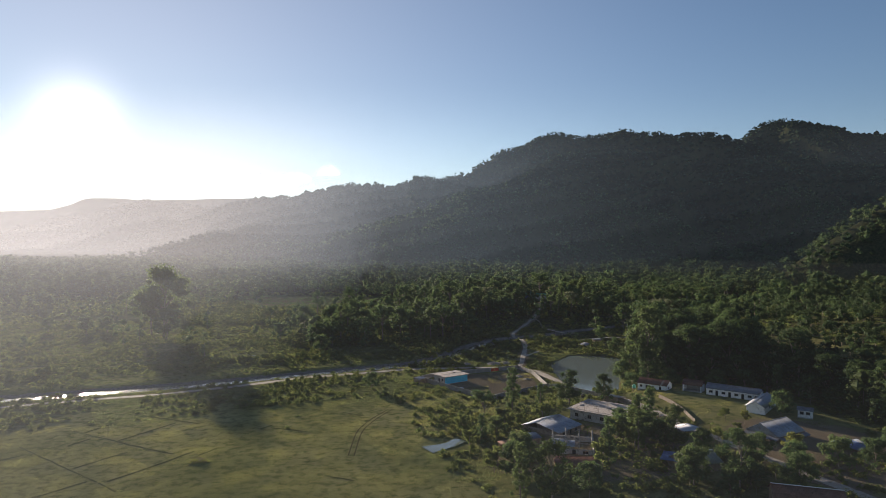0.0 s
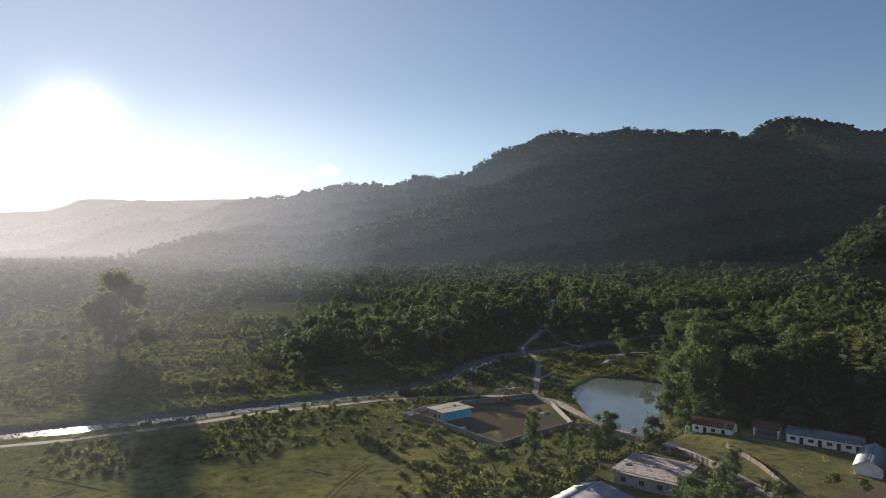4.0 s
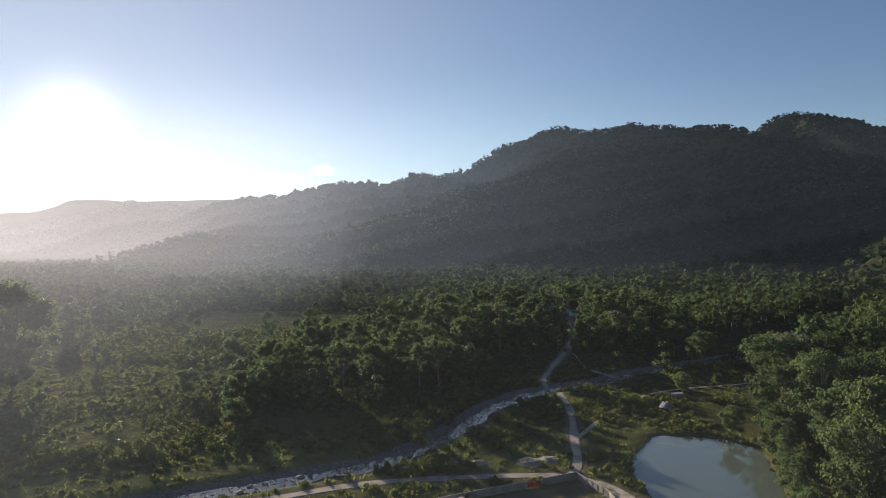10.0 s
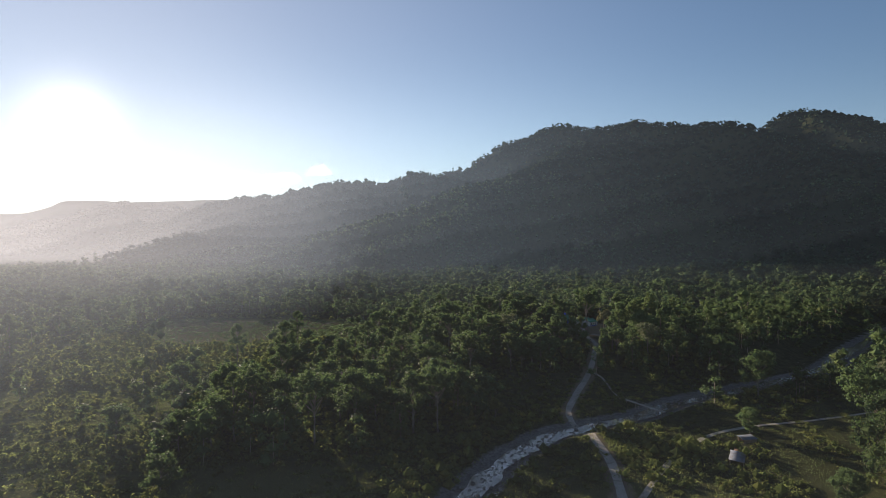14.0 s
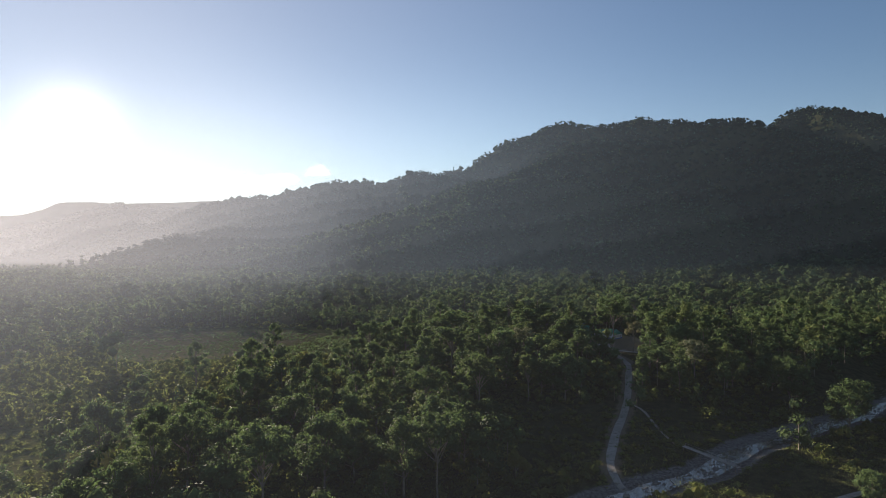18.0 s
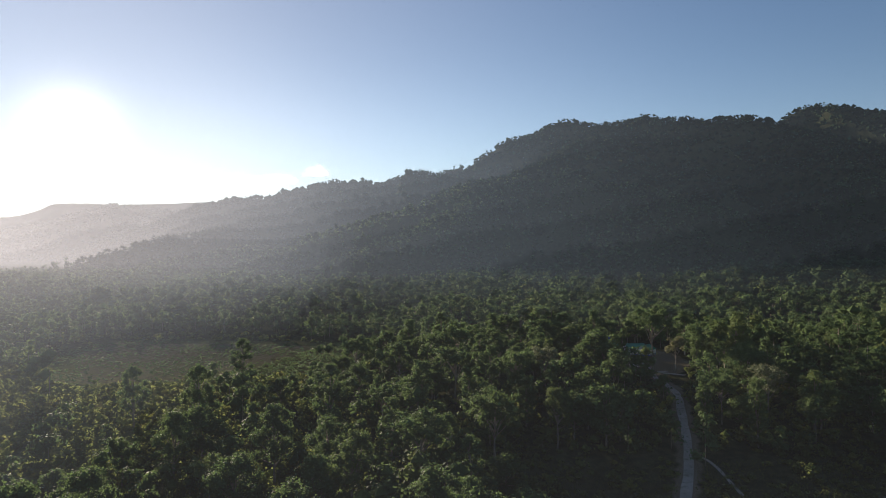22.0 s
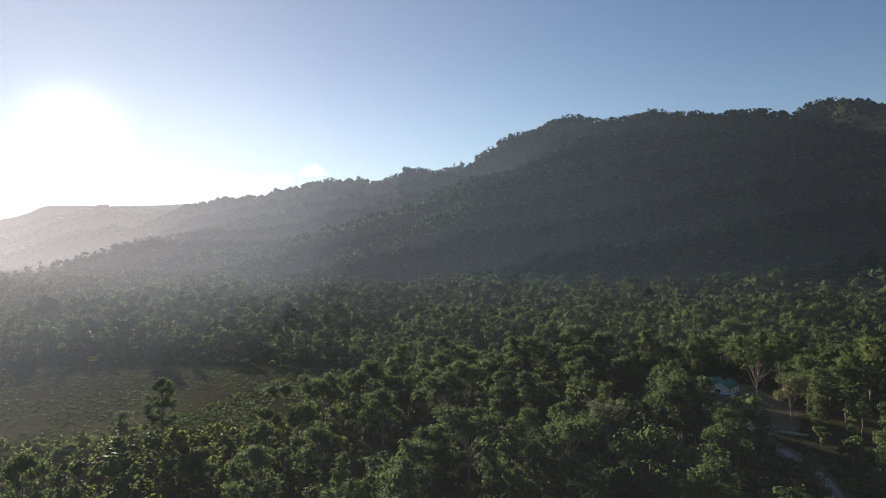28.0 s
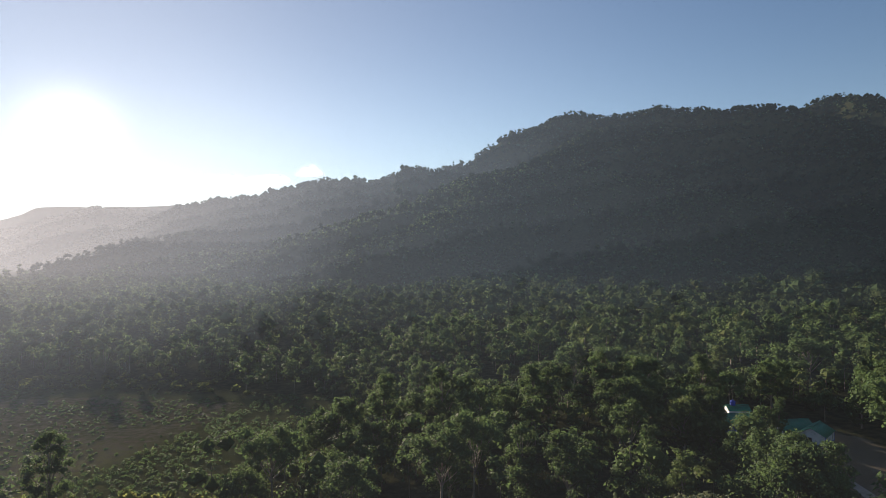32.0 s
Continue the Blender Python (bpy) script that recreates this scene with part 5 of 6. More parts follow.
def shelter(name, x, y, z, turn, lx, ly, low, high, mat, label, posts=True, missing=0.0, mat2=None):
    """A single-slope roof on timber posts, walled at the back."""
    h = thing(name, x, y, z, turn, label, "shed")
    roof_plane(h, (-0.3, -0.3, low), (lx + 0.6, 0, 0), (0, ly + 0.6, high - low), mat, missing=missing)
    if mat2:
        roof_plane(h, (lx + 0.4, 0.1, low - 0.15), (lx * 0.4, 0, 0), (0, ly * 0.8, (high - low) * 0.8), mat2)
    for px in (0, lx / 2, lx):
        for py, top in ((0, low), (ly, high)):
            part("post", beam((px, py, -0.6), (px, py, top - 0.1), 0.12), WOOD, h)
    wall(h, (0.1, ly - 0.1), (lx - 0.1, ly - 0.1), 0, high - 0.25, WOOD)
    if not posts:
        wall(h, (0.1, 0.1), (lx - 0.1, 0.1), 0, low - 0.2, WOOD)
    return h


def school():
    """Long whitewashed classroom block with a gabled wing."""
    h = thing("school_building", 101.7, 244.0, 4.8, -38.5, "long whitewashed school block with grey tin roof", "school")
    holes = []
    for k in range(4):
        u = 0.9 + 4.6 * k
        holes += [(u, u + 1.4, 1.0, 1.9), (u + 2.4, u + 3.4, 0.0, 2.05)]
    wall(h, (0, 0), (18.6, 0), 0, 2.7, WHITE, holes)
    wall(h, (18.6, 6), (0, 6), 0, 2.7, WHITE)
    wall(h, (18.6, 0.1), (18.6, 5.9), 0, 2.7, WHITE, gable=1.3)
    wall(h, (0, 5.9), (0, 0.1), 0, 2.7, WHITE, gable=1.3)
    for k in range(5):
        part("pilaster", block(4.6 * k - 0.02, 4.6 * k + 0.26, -0.18, -0.02, 0, 2.7), WHITE, h)
    gable_roof(h, 0, 18.6, 0, 6, 2.7, 1.3, TIN_DARK, 0.5)
    part("plinth", block(-0.3, 18.9, -1.1, 6.3, -0.9, 0.1), CONCRETE, h)
    w = thing("school_wing", 104.6, 217.6, 4.7, 51.5, "gabled whitewashed school wing with blue-grey tin roof", "school")
    wall(w, (0, 0), (17, 0), 0, 2.7, WHITE, [(2, 3.4, 1.0, 1.9), (5, 6, 0, 2.05), (8, 9.4, 1.0, 1.9)])
    wall(w, (17, -5.6), (0, -5.6), 0, 2.7, WHITE, [(3, 4.4, 1.0, 1.9), (9, 10.4, 1.0, 1.9)])
    wall(w, (0, -0.1), (0, -5.5), 0, 2.7, WHITE, gable=1.5)
    wall(w, (17, -5.5), (17, -0.1), 0, 2.7, WHITE, gable=1.5)
    gable_roof(w, 0, 17, -5.6, 0, 2.7, 1.5, TIN, 0.55)
    part("plinth", block(-0.4, 17.2, -5.9, 0.3, -1.0, 0.1), CONCRETE, w)
    part("step", block(-1.6, -0.4, -4.8, -1.0, -0.9, -0.25), CONCRETE, w)


def stage():
    """Open-fronted pavilion with white side walls."""
    h = thing("open_pavilion", 95.2, 250.5, 4.6, -37, "open-fronted white pavilion with dark rusty roof", "pavilion")
    wall(h, (0, 0), (0, 4.6), 0, 3.0, WHITE)
    wall(h, (6.8, 4.6), (6.8, 0), 0, 3.0, WHITE)
    wall(h, (6.7, 4.6), (0.1, 4.6), 0, 3.0, CONCRETE)
    for x in (0.1, 6.7):
        part("pillar", block(x - 0.2, x + 0.2, -0.35, 0.05, 0, 3.0), WHITE, h)
    part("lintel", block(0, 6.8, -0.3, -0.05, 2.75, 3.0), WHITE, h)
    part("floor_slab", block(-0.2, 7.0, -0.5, 4.8, -0.7, 0.35), CONCRETE, h)
    gable_roof(h, 0, 6.8, -0.2, 4.7, 3.0, 1.5, TIN_RUST, 0.45)


def longhouse():
    plain_house("long_house", 79.3, 257.2, 4.2, -39, 11.5, 6.2, 2.5, 1.5, WHITE, TIN_RUST, "low white house with rusty patched tin roof",
                [(0.8, 1.9, 0.9, 1.8), (3.2, 4.2, 0, 2.0), (5.6, 6.8, 0.9, 1.8), (8.6, 9.6, 0, 2.0)], right=[(2.0, 3.2, 0.9, 1.8)], missing=0.06)


def water_tank(x, y, z, r, tall, mat, label, stand=0.0):
    """Ribbed plastic tank, on a timber stand where it has one."""
    t = thing("water_tank", x, y, z, 0, label, "tank")
    bm = bmesh.new()
    prof = [(r, 0), (r, tall * 0.25), (r * 1.04, tall * 0.28), (r, tall * 0.31), (r, tall * 0.55), (r * 1.04, tall * 0.58), (r, tall * 0.61), (r, tall * 0.8), (r * 0.45, tall * 0.97),
            (r * 0.42, tall), (0.01, tall)]
    rows = [[bm.verts.new((a * math.cos(k * math.pi / 8), a * math.sin(k * math.pi / 8), stand + b)) for k in range(16)] for a, b in prof]
    for p, q in zip(rows[:-1], rows[1:]):
        for k in range(16):
            bm.faces.new((p[k], p[(k + 1) % 16], q[(k + 1) % 16], q[k]))
    part("tank_body", bm, mat, t)
    part("lid", rod((0, 0, stand + tall), (0, 0, stand + tall + 0.08), r * 0.4, r * 0.36, 12), mat, t)
    if stand:
        for sx in (-1, 1):
            for sy in (-1, 1):
                part("leg", beam((sx * r * 0.8, sy * r * 0.8, -0.5), (sx * r * 0.8, sy * r * 0.8, stand), 0.14), WOOD, t)
        part("deck", block(-r, r, -r, r, stand - 0.08, stand), WOOD, t)


def barn():
    """Large open barn: main roof on posts, with a lower skirt roof."""
    h = thing("open_barn", 98.6, 185.6, 3.2, 31, "large open barn with blue-grey tin roof on posts", "barn")
    gable_roof(h, 0, 12.4, 0, 9.6, 3.0, 2.6, TIN, 0.6, ridge=5.4)
    roof_plane(h, (-0.7, -2.3, 1.95), (13.8, 0, 0), (0, 1.9, 0.7), TIN_DARK)
    roof_plane(h, (-2.4, 9.8, 2.1), (0, -10.6, 0), (1.9, 0, 0.7), TIN_DARK)
    hip = bmesh.new()
    q = [hip.verts.new(p) for p in ((-0.75, -0.3, 2.85), (-0.75, 10.0, 2.85), (-0.45, 5.4, 5.75), (-0.6, -0.3, 2.8), (-0.6, 10.0, 2.8), (-0.3, 5.4, 5.7))]
    for f in ((0, 2, 1), (3, 4, 5), (0, 1, 4, 3), (1, 2, 5, 4), (2, 0, 3, 5)):
        hip.faces.new([q[i] for i in f])
    part("gable_sheet", hip, TIN, h)
    for x in (-2.0, 0.2, 4.2, 8.2, 12.2):
        for y in (-2.0, 0.2, 9.4):
            if x > -1 or y < 1:
                part("post", beam((x, y, -1.0), (x, y, 2.1 if y < -1 or x < -1 else 3.0), 0.18), TIMBER_PALE, h)
    for y in (-2.0, 0.2, 9.4):
        part("rail", beam((0.2, y, 1.0), (12.2, y, 1.0), 0.1), TIMBER_PALE, h)
    part("floor_slab", block(-0.5, 12.8, -0.5, 9.9, -1.2, 0.05), CONCRETE, h)
    wall(h, (12.2, 9.5), (0.2, 9.5), 0, 2.8, WOOD)


def footbridge():
    """Narrow plank bridge on trestles over the river."""
    a, b = Vector((75.8, 460.5, 1.6)), Vector((84.5, 441.5, 1.3))
    h = thing("footbridge", *a, 0, "narrow pale plank footbridge on timber trestles", "bridge")
    d = b - a
    n = 46
    turn = math.degrees(math.atan2(d.y, d.x))
    side = Vector((-d.y, d.x, 0)).normalized()
    for s in (-0.5, 0.5):
        part("stringer", beam(side * s, d + side * s, 0.14), WOOD, h)
    first = part("plank", block(-0.2, 0.2, -0.75, 0.75, 0.08, 0.13, 0.01), TIMBER_PALE, h)
    for i in range(n):
        p = first if i == 0 else new("plank", first.data)
        p.parent = h
        p.matrix_basis = Matrix.Translation(d * ((i + 0.5) / n)) @ pose(0, 0, ROOF_RNG.uniform(0, 0.02), 0, 0, turn + ROOF_RNG.uniform(-2, 2))
    for e in (0.05, 0.3, 0.55, 0.8, 0.96):
        for s in (-0.6, 0.6):
            q = d * e + side * s
            part("trestle_leg", rod((q.x + side.x * s * 0.3, q.y + side.y * s * 0.3, -3.4), (q.x, q.y, 0.05), 0.1, 0.08, 6), WOOD, h)
    for s in (-0.7, 0.7):
        part("handrail", beam(side * s + Vector((0, 0, 0.9)), d + side * s + Vector((0, 0, 0.9)), 0.06), TIMBER_PALE, h)
        for e in (0.02, 0.26, 0.5, 0.74, 0.98):
            part("rail_post", beam(d * e + side * s, d * e + side * s + Vector((0, 0, 0.95)), 0.07), TIMBER_PALE, h)


def power_pole(x, y, tall):
    z = ground_at(x, y)
    h = thing("utility_pole", x, y, z, 20, "slim grey utility pole with cross-arm by the pond", "pole")
    part("shaft", rod((0, 0, -0.8), (0, 0, tall), 0.14, 0.09, 10), CONCRETE, h)
    part("cross_arm", beam((-0.8, 0, tall - 0.5), (0.8, 0, tall - 0.5), 0.1), WOOD, h)
    for x in (-0.7, 0.0, 0.7):
        part("insulator", rod((x, 0, tall - 0.45), (x, 0, tall - 0.25), 0.05, 0.03, 8), WHITE, h)


def hamlet():
    """Green-roofed houses in the wood."""
    h = plain_house("green_roof_house", 104.2, 641.2, 8.6, 46, 9.0, 7.0, 2.8, 1.9, WHITE, TIN_GREEN, "white cottage with green roof and blue trim",
                    [(1.2, 2.3, 0.9, 2.1), (3.9, 4.9, 0.9, 2.1), (6.4, 7.4, 0, 2.1)], left=[(1.5, 3.6, 0.8, 2.1)])
    for a, b in (((-0.12, -0.12), (0.12, 0.12)), ((8.88, -0.12), (9.12, 0.12)), ((-0.12, 6.88), (0.12, 7.12))):
        part("corner_trim", block(a[0], b[0], a[1], b[1], 0, 2.8), BLUE_PAINT, h, "dark blue painted corner")
    part("base_trim", block(-0.12, 9.12, -0.13, -0.09, 0.06, 0.45, 0), BLUE_PAINT, h, "dark blue painted base band")
    part("base_trim", block(-0.13, -0.09, -0.1, 7.1, 0.06, 0.45, 0), BLUE_PAINT, h, "dark blue painted base band")
    plain_house("green_roof_house", 96.5, 647.5, 8.6, 3, 9.5, 9.0, 2.8, 2.0, WHITE, TIN_GREEN, "long white house with dark green tin roof", [(1, 2.2, 0.9, 2.1), (5, 6, 0, 2.1)])
    plain_house("blue_house", 84.4, 657.5, 8.6, -8, 10.5, 7.0, 2.8, 1.9, BLUE_PAINT, TIN_GREEN, "bright blue house with green tin roof",
                [(0.8, 1.9, 0.9, 2.0), (3.2, 4.2, 0, 2.1), (6, 7.2, 0.9, 2.0)], cap=TIN)
    plain_house("green_roof_house", 90.5, 668.0, 8.7, -8, 6.0, 5.0, 3.6, 1.2, WHITE, TIN_GREEN, "small outbuilding with green tin roof", [(1, 2.2, 0.9, 2.0)])
    water_tank(92.5, 670.2, 13.4, 0.8, 1.6, BLUE_PAINT, "blue plastic water tank on the outbuilding roof", 0.0)
    parked_van(88.5, 611.5, 25)
    logs(98, 600, 20, 5, "felled logs beside the dirt track")


def parked_van(x, y, turn):
    z = ground_at(x, y)
    v = thing("parked_van", x, y, z, turn, "white van parked on the dirt clearing", "van")
    bm = bmesh.new()
    prof = [(-2.2, 0.45), (-2.2, 1.75), (-1.9, 1.95), (0.7, 1.95), (1.35, 1.25), (2.15, 1.05), (2.2, 0.45)]
    rows = [[bm.verts.new((px, s * 0.85 * (0.9 if pz > 1.5 else 1), pz)) for px, pz in prof] for s in (-1, 1)]
    for i in range(len(prof)):
        j = (i + 1) % len(prof)
        bm.faces.new((rows[0][i], rows[0][j], rows[1][j], rows[1][i]))
    bm.faces.new(rows[0][::-1])
    bm.faces.new(rows[1])
    bmesh.ops.recalc_face_normals(bm, faces=bm.faces)
    bmesh.ops.bevel(bm, geom=bm.edges[:], offset=0.07, segments=2, affect="EDGES")
    part("body", bm, WHITE, v)
    part("windscreen", block(0.78, 1.28, -0.7, 0.7, 1.32, 1.8, 0.02), DARK, v)
    for s in (-1, 1):
        part("side_window", block(-1.6, 0.6, s * 0.82 - 0.03, s * 0.82 + 0.03, 1.3, 1.75, 0.02), DARK, v)
        for px in (-1.4, 1.35):
            t = part("wheel", rod((px, s * 0.62, 0.33), (px, s * 0.86, 0.33), 0.33, 0.33, 14), PLASTIC_BLACK, v)
            part("rim", rod((px, s * 0.85, 0.33), (px, s * 0.88, 0.33), 0.18, 0.16, 10), TIN, t)


def logs(x, y, turn, count, label):
    z = ground_at(x, y)
    for i in range(count):
        ob = rod((-2.0 - 0.2 * (i % 3), 0, 0), (2.2, 0.1, 0.02), 0.16, 0.12, 8)
        me = bpy.data.meshes.new("log")
        ob.to_mesh(me)
        ob.free()
        me.materials.append(TIMBER_PALE)
        o = new("log", me)
        o.matrix_basis = pose(x + 0.42 * i * math.sin(radians(-turn)), y + 0.42 * i * math.cos(radians(turn)), z + 0.16, 0, 0, turn + ROOF_RNG.uniform(-9, 9))
        tagged(o, label, "log", "felled logs")


def bund(points, label="low earth bank between paddy plots"):
    """A narrow raised bank across the field."""
    pts = resample(points, 2.0)
    v, f = [], []
    for i, p in enumerate(pts):
        d = (pts[min(i + 1, len(pts) - 1)] - pts[max(i - 1, 0)]).normalized()
        n = Vector((-d.y, d.x, 0))
        p = p + n * 0.35 * noise.noise(Vector((p.x * 0.2, p.y * 0.2, 1)))
        z = ground_at(p.x, p.y)
        t = 0.17 + 0.07 * noise.noise(Vector((p.x * 0.5, p.y * 0.5, 7)))
        for s, h in ((-0.34, -0.08), (-0.1, t), (0.1, t), (0.34, -0.08)):
            q = p + n * s
            v.append((q.x, q.y, z + h))
    for i in range(len(pts) - 1):
        for k in range(3):
            f.append((i * 4 + k, i * 4 + k + 1, i * 4 + k + 5, i * 4 + k + 4))
    tagged(new("earth_bank", quick_mesh("earth_bank", v, f, BANK, smooth=True)), label, "bank", "banks of the field", "structure")


BANK = surface("grassy_earth", (0.06, 0.072, 0.026), (0.11, 0.118, 0.045), 0.5, 4, 0.95, bump=0.5, depth=0.1, spec=0.0)


def banana(x, y, seed, tall=4.0):
    """Banana plant: a soft stem and arching split leaves."""
    rng = random.Random(seed)
    h = thing("banana_plant", x, y, ground_at(x, y), rng.uniform(0, 360), "bright green banana plant with arching leaves", "plant")
    part("stem", rod((0, 0, -0.2), (0.1, 0, tall * 0.55), 0.16, 0.1, 8), LEAF_SCRUB, h)
    for i in range(8):
        a = i * 2.4 + rng.uniform(-0.3, 0.3)
        up = rng.uniform(0.25, 1.0)
        bm = bmesh.new()
        rows = []
        for k in range(6):
            e = k / 5
            r = e * 2.4 * (1 - 0.35 * up)
            z = tall * 0.52 + up * 2.3 * e - 1.5 * (1 - 0.4 * up) * e * e
            w = 0.36 * math.sin(math.pi * min(0.97, e * 0.9 + 0.1)) ** 0.6
            c = Vector((math.cos(a) * r, math.sin(a) * r, z))
            s = Vector((-math.sin(a), math.cos(a), 0)) * w
            rows.append([bm.verts.new(c - s - Vector((0, 0, w * 0.4))), bm.verts.new(c), bm.verts.new(c + s - Vector((0, 0, w * 0.4)))])
        for p, q in zip(rows[:-1], rows[1:]):
            bm.faces.new((p[0], p[1], q[1], q[0]))
            bm.faces.new((p[1], p[2], q[2], q[1]))
        part("leaf", bm, LEAF_SCRUB, h)


def boulders():
    """Stones in and along the river: the larger ones near the ford each a thing, the rest joined."""
    rng = np.random.default_rng(61)
    pts = resample(RIVER, 1.0)
    pts = np.array([(p.x, p.y) for p in pts if -170 < p.x < 230])
    x = np.repeat(pts[:, 0], 13) + rng.normal(0, 3.2, len(pts) * 13)
    y = np.repeat(pts[:, 1], 13) + rng.normal(0, 3.2, len(pts) * 13)
    r = 0.12 + rng.random(len(x)) ** 5 * 0.55
    z = np.maximum(height(x, y), -0.95)
    v, f = cores(np.stack([x, y, z], 1), r, 0.6, rng)
    tagged(new("river_stones", quick_mesh("river_stones", v, f, STONE, smooth=False)), "grey stones strewn along the river bed", "stones", kind="stuff")
    ico = bmesh.new()
    bmesh.ops.create_icosphere(ico, subdivisions=2, radius=1)
    for q in ico.verts:
        q.co *= 1 + 0.28 * noise.noise(q.co * 1.3)
        q.co.z *= 0.62
    me = bpy.data.meshes.new("boulder")
    ico.to_mesh(me)
    ico.free()
    me.materials.append(STONE)
    for i in range(90):
        j = rng.integers(len(pts))
        bx, by = pts[j] + rng.normal(0, 3.4, 2)
        if not (-60 < bx < 130) or line_distance(np.array([bx]), np.array([by]), ROAD_NORTH)[0][0] < 2.2:
            continue
        s = rng.uniform(0.35, 0.95)
        o = new("boulder", me)
        o.matrix_basis = pose(bx, by, max(ground_at(bx, by), -0.95) + 0.12 * s, 0, 0, rng.uniform(0, 360)) @ Matrix.Diagonal((s * rng.uniform(0.8, 1.4), s, s, 1))
        tagged(o, "rounded grey boulder in the river bed", "boulder", "boulders of the river")


WHEEL_RUT = surface("wheel_rut", (0.055, 0.055, 0.028), (0.10, 0.09, 0.048), 0.6, 4, 0.95, spec=0.0)


def brush_pile(x, y):
    """A felled thorn bush: crossed bare branches over a low leafy heap."""
    h = thing("brush_pile", x, y, ground_at(x, y), 0, "heap of dry cut branches in the pasture", "brush pile")
    rng = random.Random(5)
    for i in range(22):
        a, r = rng.uniform(0, 6.283), rng.uniform(1.2, 3.4)
        p, q = Vector((rng.uniform(-2.6, 2.6), rng.uniform(-1, 1), 0.05)), Vector((math.cos(a) * r, math.sin(a) * r * 0.6, rng.uniform(0.4, 2.1)))
        bm = bmesh.new()
        v, f = tube([p, p.lerp(q, 0.5) + Vector((0, 0, 0.3)), p + (q - p)], 0.07, 0.02, 5)
        vs = [bm.verts.new(c) for c in v]
        for k in f:
            bm.faces.new([vs[m] for m in k])
        part("branch", bm, BARK, h)
    g = np.random.default_rng(5)
    c = g.normal(0, 1, (420, 3)) * np.array([1.7, 0.8, 0.3]) + np.array([0, 0, 0.4])
    c[:, 2] = np.abs(c[:, 2])
    v, f = sprays(c, g.normal(0, 1, (420, 3)), 0.3, g)
    o = new("dry_leaves", quick_mesh("dry_leaves", v, f, LEAF_SCRUB))
    o.parent = h


teal_store()
boundary_wall("boundary_wall", [(37.8, 318.5), (23.6, 311.8), (12.4, 307), (-5, 298.7), (-10.6, 291.5), (4, 272), (18.5, 252.8), (25.3, 259.6), (45.5, 276), (43.2, 305), (37.8, 318.5)], 1.9,
              "grey precast panel wall round the dry yard", gate=(25.8, 312.7))
boundary_wall("boundary_wall", [(45.9, 275.6), (54, 268), (60.5, 256), (66.3, 244.5), (70.4, 235.4), (72.6, 230), (75.4, 219)], 1.8, "grey precast panel wall beside the lane")
boundary_wall("boundary_wall", [(82.4, 241), (83.8, 232), (84.4, 224), (84.2, 211)], 1.2, "low weathered brown wall of the school yard", mat=OLD_WALL)
shelter("gate_hut", -13.2, 286.6, ground_at(-10, 287.5), -52, 4.4, 3.4, 2.2, 2.5, TIN_DARK, "small lean-to hut with grey tin roof", posts=False)
flat_roof_house()
plain_house("tin_roof_house", 35.6, 193.5, 2.7, 47, 12.8, 13.6, 2.1, 1.6, WOOD, TIN, "low house under wide grey tin roofs", [(2, 3.2, 0.8, 1.8), (6, 7, 0, 2), (9, 10.2, 0.8, 1.8)],
            ridge=8.2, cap=PALE_SHEET)
truss_shed()
plain_house("mud_brick_house", 29.5, 164, 3.0, -4, 9.5, 6.5, 2.2, 1.2, BRICK, TIN_RUST, "dark mud-brick house with rusty roof", [(2, 3, 0.8, 1.7), (5, 6, 0, 1.9)])
roof_low = shelter("tin_annexe", 30.3, 203.0, 3.0, -43, 6.0, 9.0, 2.1, 2.6, TIN, "low tin-roofed annexe beside the house", posts=False)
shelter("lean_to", 18.0, 179.5, 2.8, 24, 6.0, 4.5, 1.9, 2.5, TIN_RUST, "ramshackle lean-to with rusty and pale sheets", mat2=PALE_SHEET)
shelter("timber_hut", 24.5, 186.5, 2.9, 20, 5.0, 4.0, 2.1, 2.7, TIN_DARK, "dark timber hut with patched roof", posts=False, missing=0.15)
shelter("tin_shed", 69.9, 242.6, ground_at(70, 246), 131, 7.0, 5.2, 1.9, 2.7, TIN, "open tin-roofed shed beside the pond", mat2=TIN_DARK)
longhouse()
stage()
school()
barn()
plain_house("kiosk", 118.8, 211.5, 5.0, -32, 4.2, 3.2, 2.3, 0.7, WHITE, TIN_DARK, "small white kiosk with open hatch", [(0.5, 1.7, 0.9, 1.9), (2.3, 3.6, 0.9, 1.9)])
shelter("low_shed", 114.2, 173.6, ground_at(116, 178), 29, 6.6, 7.2, 1.3, 1.6, BLUE_TARP, "low shed roofed with blue-grey sheets", mat2=TIN)
shelter("patched_shelter", 71.8, 192.8, ground_at(74, 197), 28, 10.0, 5.4, 1.9, 2.1, PALE_SHEET, "wide low shelter with pale patched sheets", missing=0.22)
shelter("gate_hut", 73.4, 209.2, ground_at(75, 211), 25, 2.6, 2.4, 2.0, 2.2, TIN_RUST, "small brown hut beside the lane", posts=False)
plain_house("olive_roof_house", 62.8, 162.5, 3.0, 18, 11.0, 8.0, 2.3, 2.0, WOOD, MOSS_TIN, "village house with olive-grey roof and white ridge", [(2, 3.2, 0.8, 1.8), (6, 7, 0, 2)], cap=WHITE)
shelter("tarp_shelter", 58.0, 168.0, ground_at(60, 168), -30, 4.0, 5.0, 2.2, 2.9, BLUE_TARP, "small shelter covered by a blue sheet")
plain_house("brown_roof_house", 74.0, 140.5, 3.0, -18, 14.0, 8.0, 2.6, 2.2, WOOD, TIN_RUST, "long village house with dark brown roof", [(2, 3.2, 0.8, 1.8), (8, 9, 0, 2)], cap=WHITE)
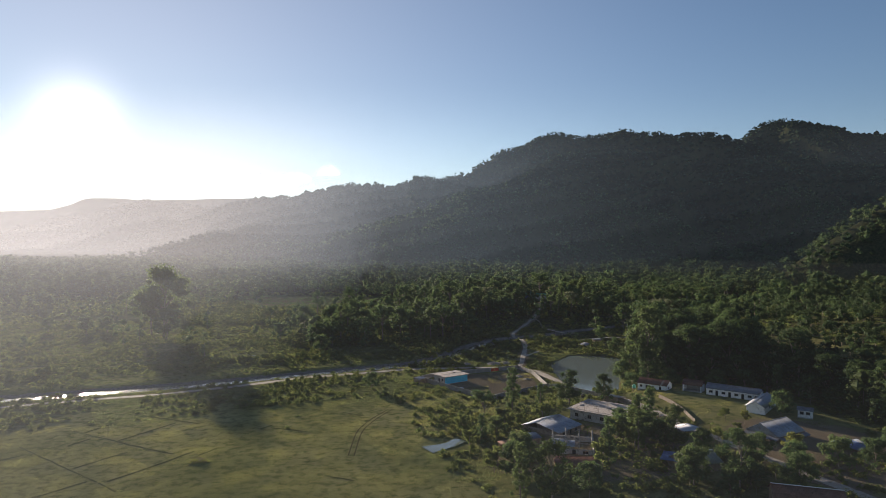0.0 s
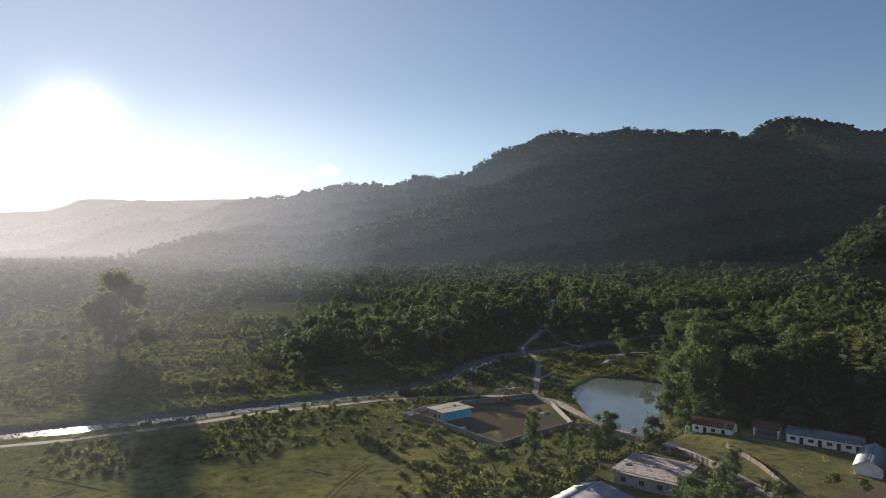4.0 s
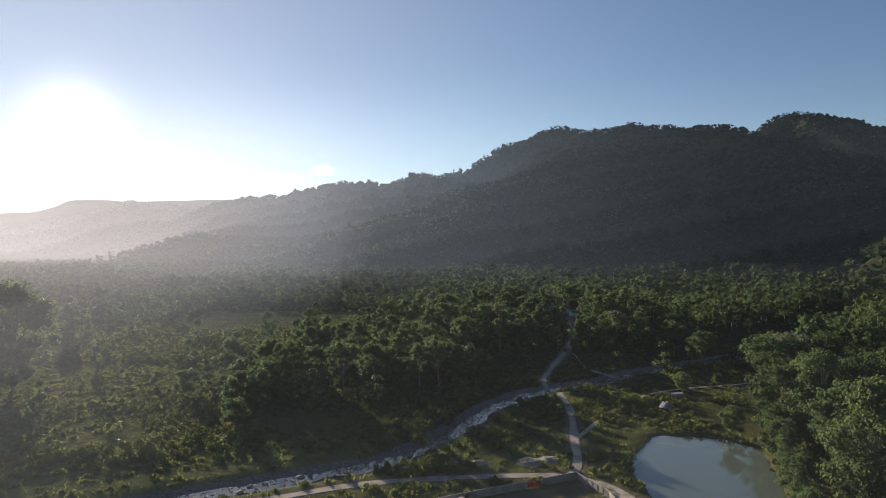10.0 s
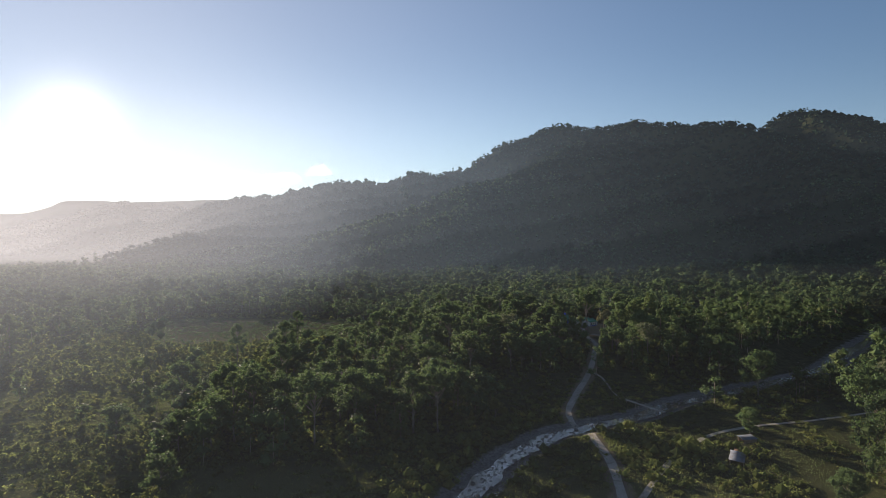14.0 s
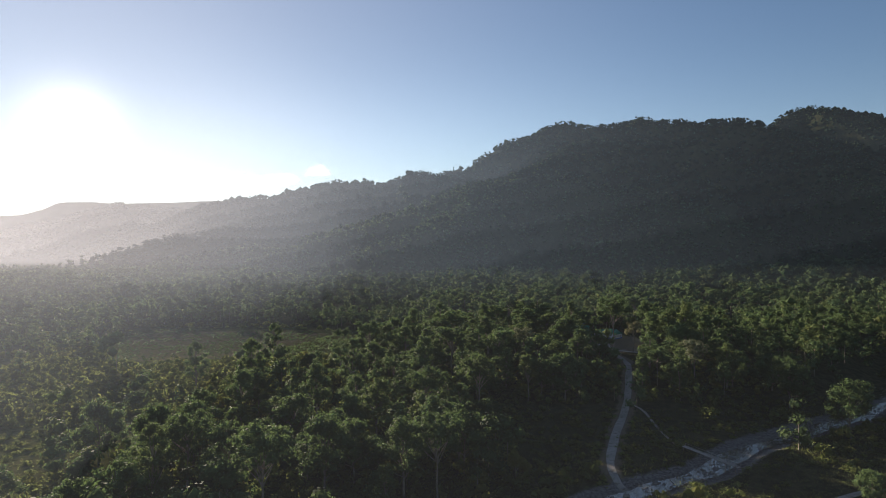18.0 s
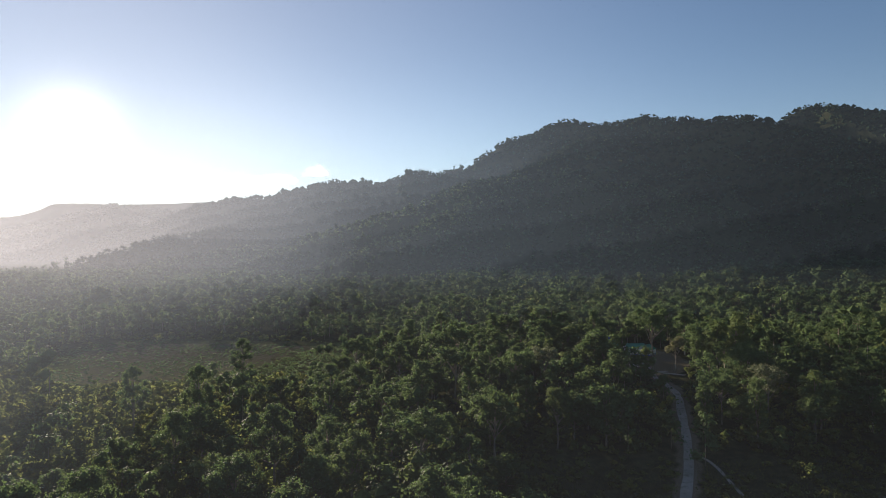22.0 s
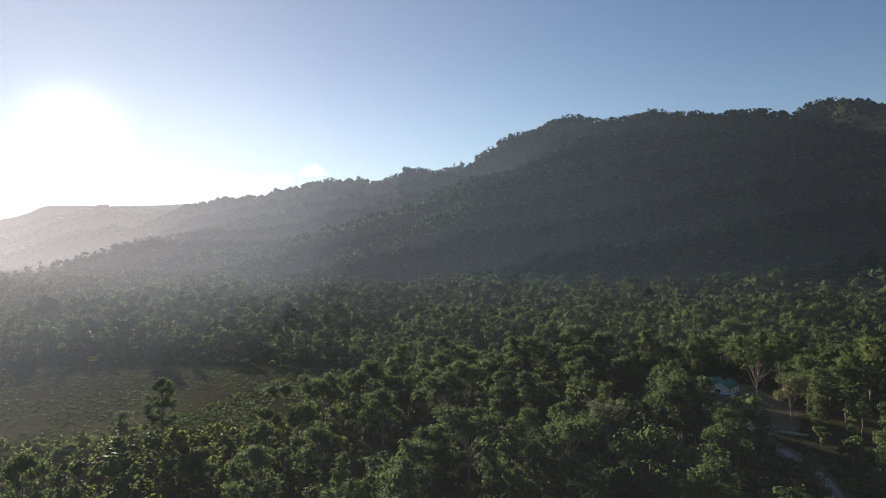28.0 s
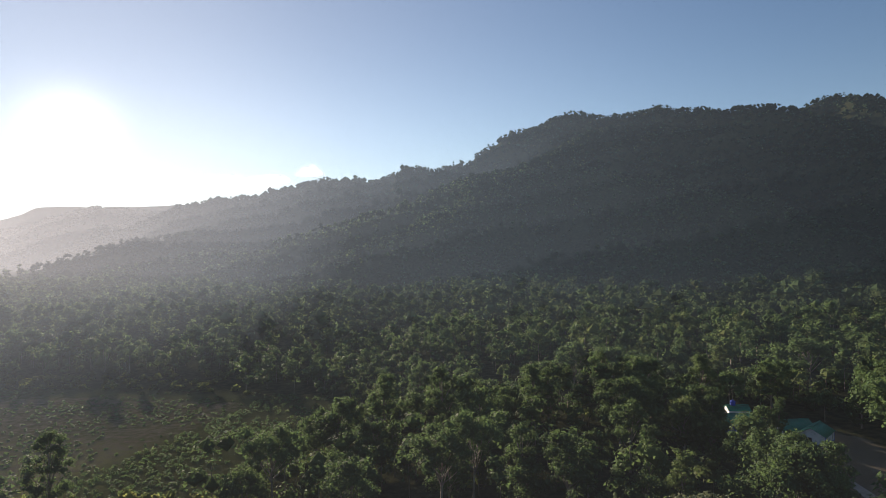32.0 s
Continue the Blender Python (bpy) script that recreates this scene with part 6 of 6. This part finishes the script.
water_tank(78.3, 259.0, ground_at(78.3, 259), 0.65, 1.5, PLASTIC_GREEN, "green plastic water tank beside the long house", 1.2)
water_tank(55.8, 251.7, ground_at(55.8, 251.7), 0.85, 1.5, PLASTIC_BLACK, "black plastic water tank in rough grass", 0.0)
power_pole(66.6, 261.5, 8.6)
footbridge()
shelter("bank_hut", 87.5, 386.0, ground_at(88, 390), 62, 9.0, 3.6, 1.2, 1.7, TIN_DARK, "long low hut with grey patched roof by the pond", mat2=TIN_RUST)
shelter("bank_hut", 97.5, 406.5, ground_at(95, 407), 10, 4.5, 3.0, 1.3, 1.8, TIN_DARK, "small grey tin hut in the rough grass", posts=False)
hamlet()
for hx, hy, hr, ht, hs in ((1, 331, 2.6, 1.3, 3), (5, 330, 2.2, 1.0, 4), (36, 300, 2.6, 0.8, 5), (39, 294, 2.0, 0.6, 6), (27, 331, 4.5, 1.1, 7), (33, 333, 4.0, 0.9, 8), (12, 331, 3.0, 0.7, 9)):
    mound(hx, hy, hr, ht, RUBBLE, "heap of grey gravel on bare ground", hs)
logs(47, 318, -55, 5, "weathered logs lying by the lane")
logs(121, 186, 20, 3, "pale boards lying on bare ground")
shelter("sheet_pile", 4.6, 272.6, 0.15, 14, 4.2, 1.4, 0.35, 0.5, PALE_SHEET, "pale sheets stacked on the dry yard")
BANK_LINES = [[(-108.4, 229.2), (-84.0, 219.0)], [(-102.9, 200.5), (-92.7, 221.1)], [(-122.6, 209.7), (-100.0, 198.2), (-79.7, 187.9)], [(-118.1, 208.4), (-114.7, 219.7)],
              [(-115.7, 194.8), (-112.6, 203.5)], [(-129.8, 193.8), (-118.4, 185.4), (-102.9, 174.6), (-90.1, 165.4)], [(-102.9, 175.9), (-94.4, 190.5)], [(-101.5, 154.6), (-93.7, 166.6)],
              [(-88.8, 165.8), (-82.1, 176.8), (-74.8, 190.5)], [(-127.6, 182.0), (-123.0, 187.4)], [(-72.3, 186.4), (-67.8, 194.8)], [(-61.7, 212.9), (-58.5, 219.0)],
              [(-58.4, 214.9), (-44.9, 210.3)], [(-30.9, 169.4), (-22.9, 166.2)], [(-37.5, 234.7), (-27.5, 229.2)], [(-90.1, 165.4), (-81.2, 158.1)]]
for line in BANK_LINES:
    bund(line)
for bx, by, bs in ((58, 156, 1), (62.5, 157, 2), (67, 183, 3), (45, 197, 4), (80, 195, 5), (86, 203, 6), (90, 161, 7), (33, 160, 8)):
    banana(bx, by, bs)
tagged(strip("puddle", [(-5, 191), (-1, 193.5), (3, 196), (6.5, 201)], 4.6, POND, 0, ground_at(0, 194) + 0.2, 1.5, 0.7), "small grey pool beside the field", "pond", kind="structure")
for off in (-0.85, 0.85):
    tagged(strip("track", [(-27 + off, 186), (-27.5 + off, 197), (-28 + off, 211), (-25 + off, 225), (-20 + off, 239)], 0.42, WHEEL_RUT, 0.07, None, 1.5, 0.3, 2),
           "bare wheel rut across the pasture", "track", kind="structure")
brush_pile(-70, 180.6)
boulders()
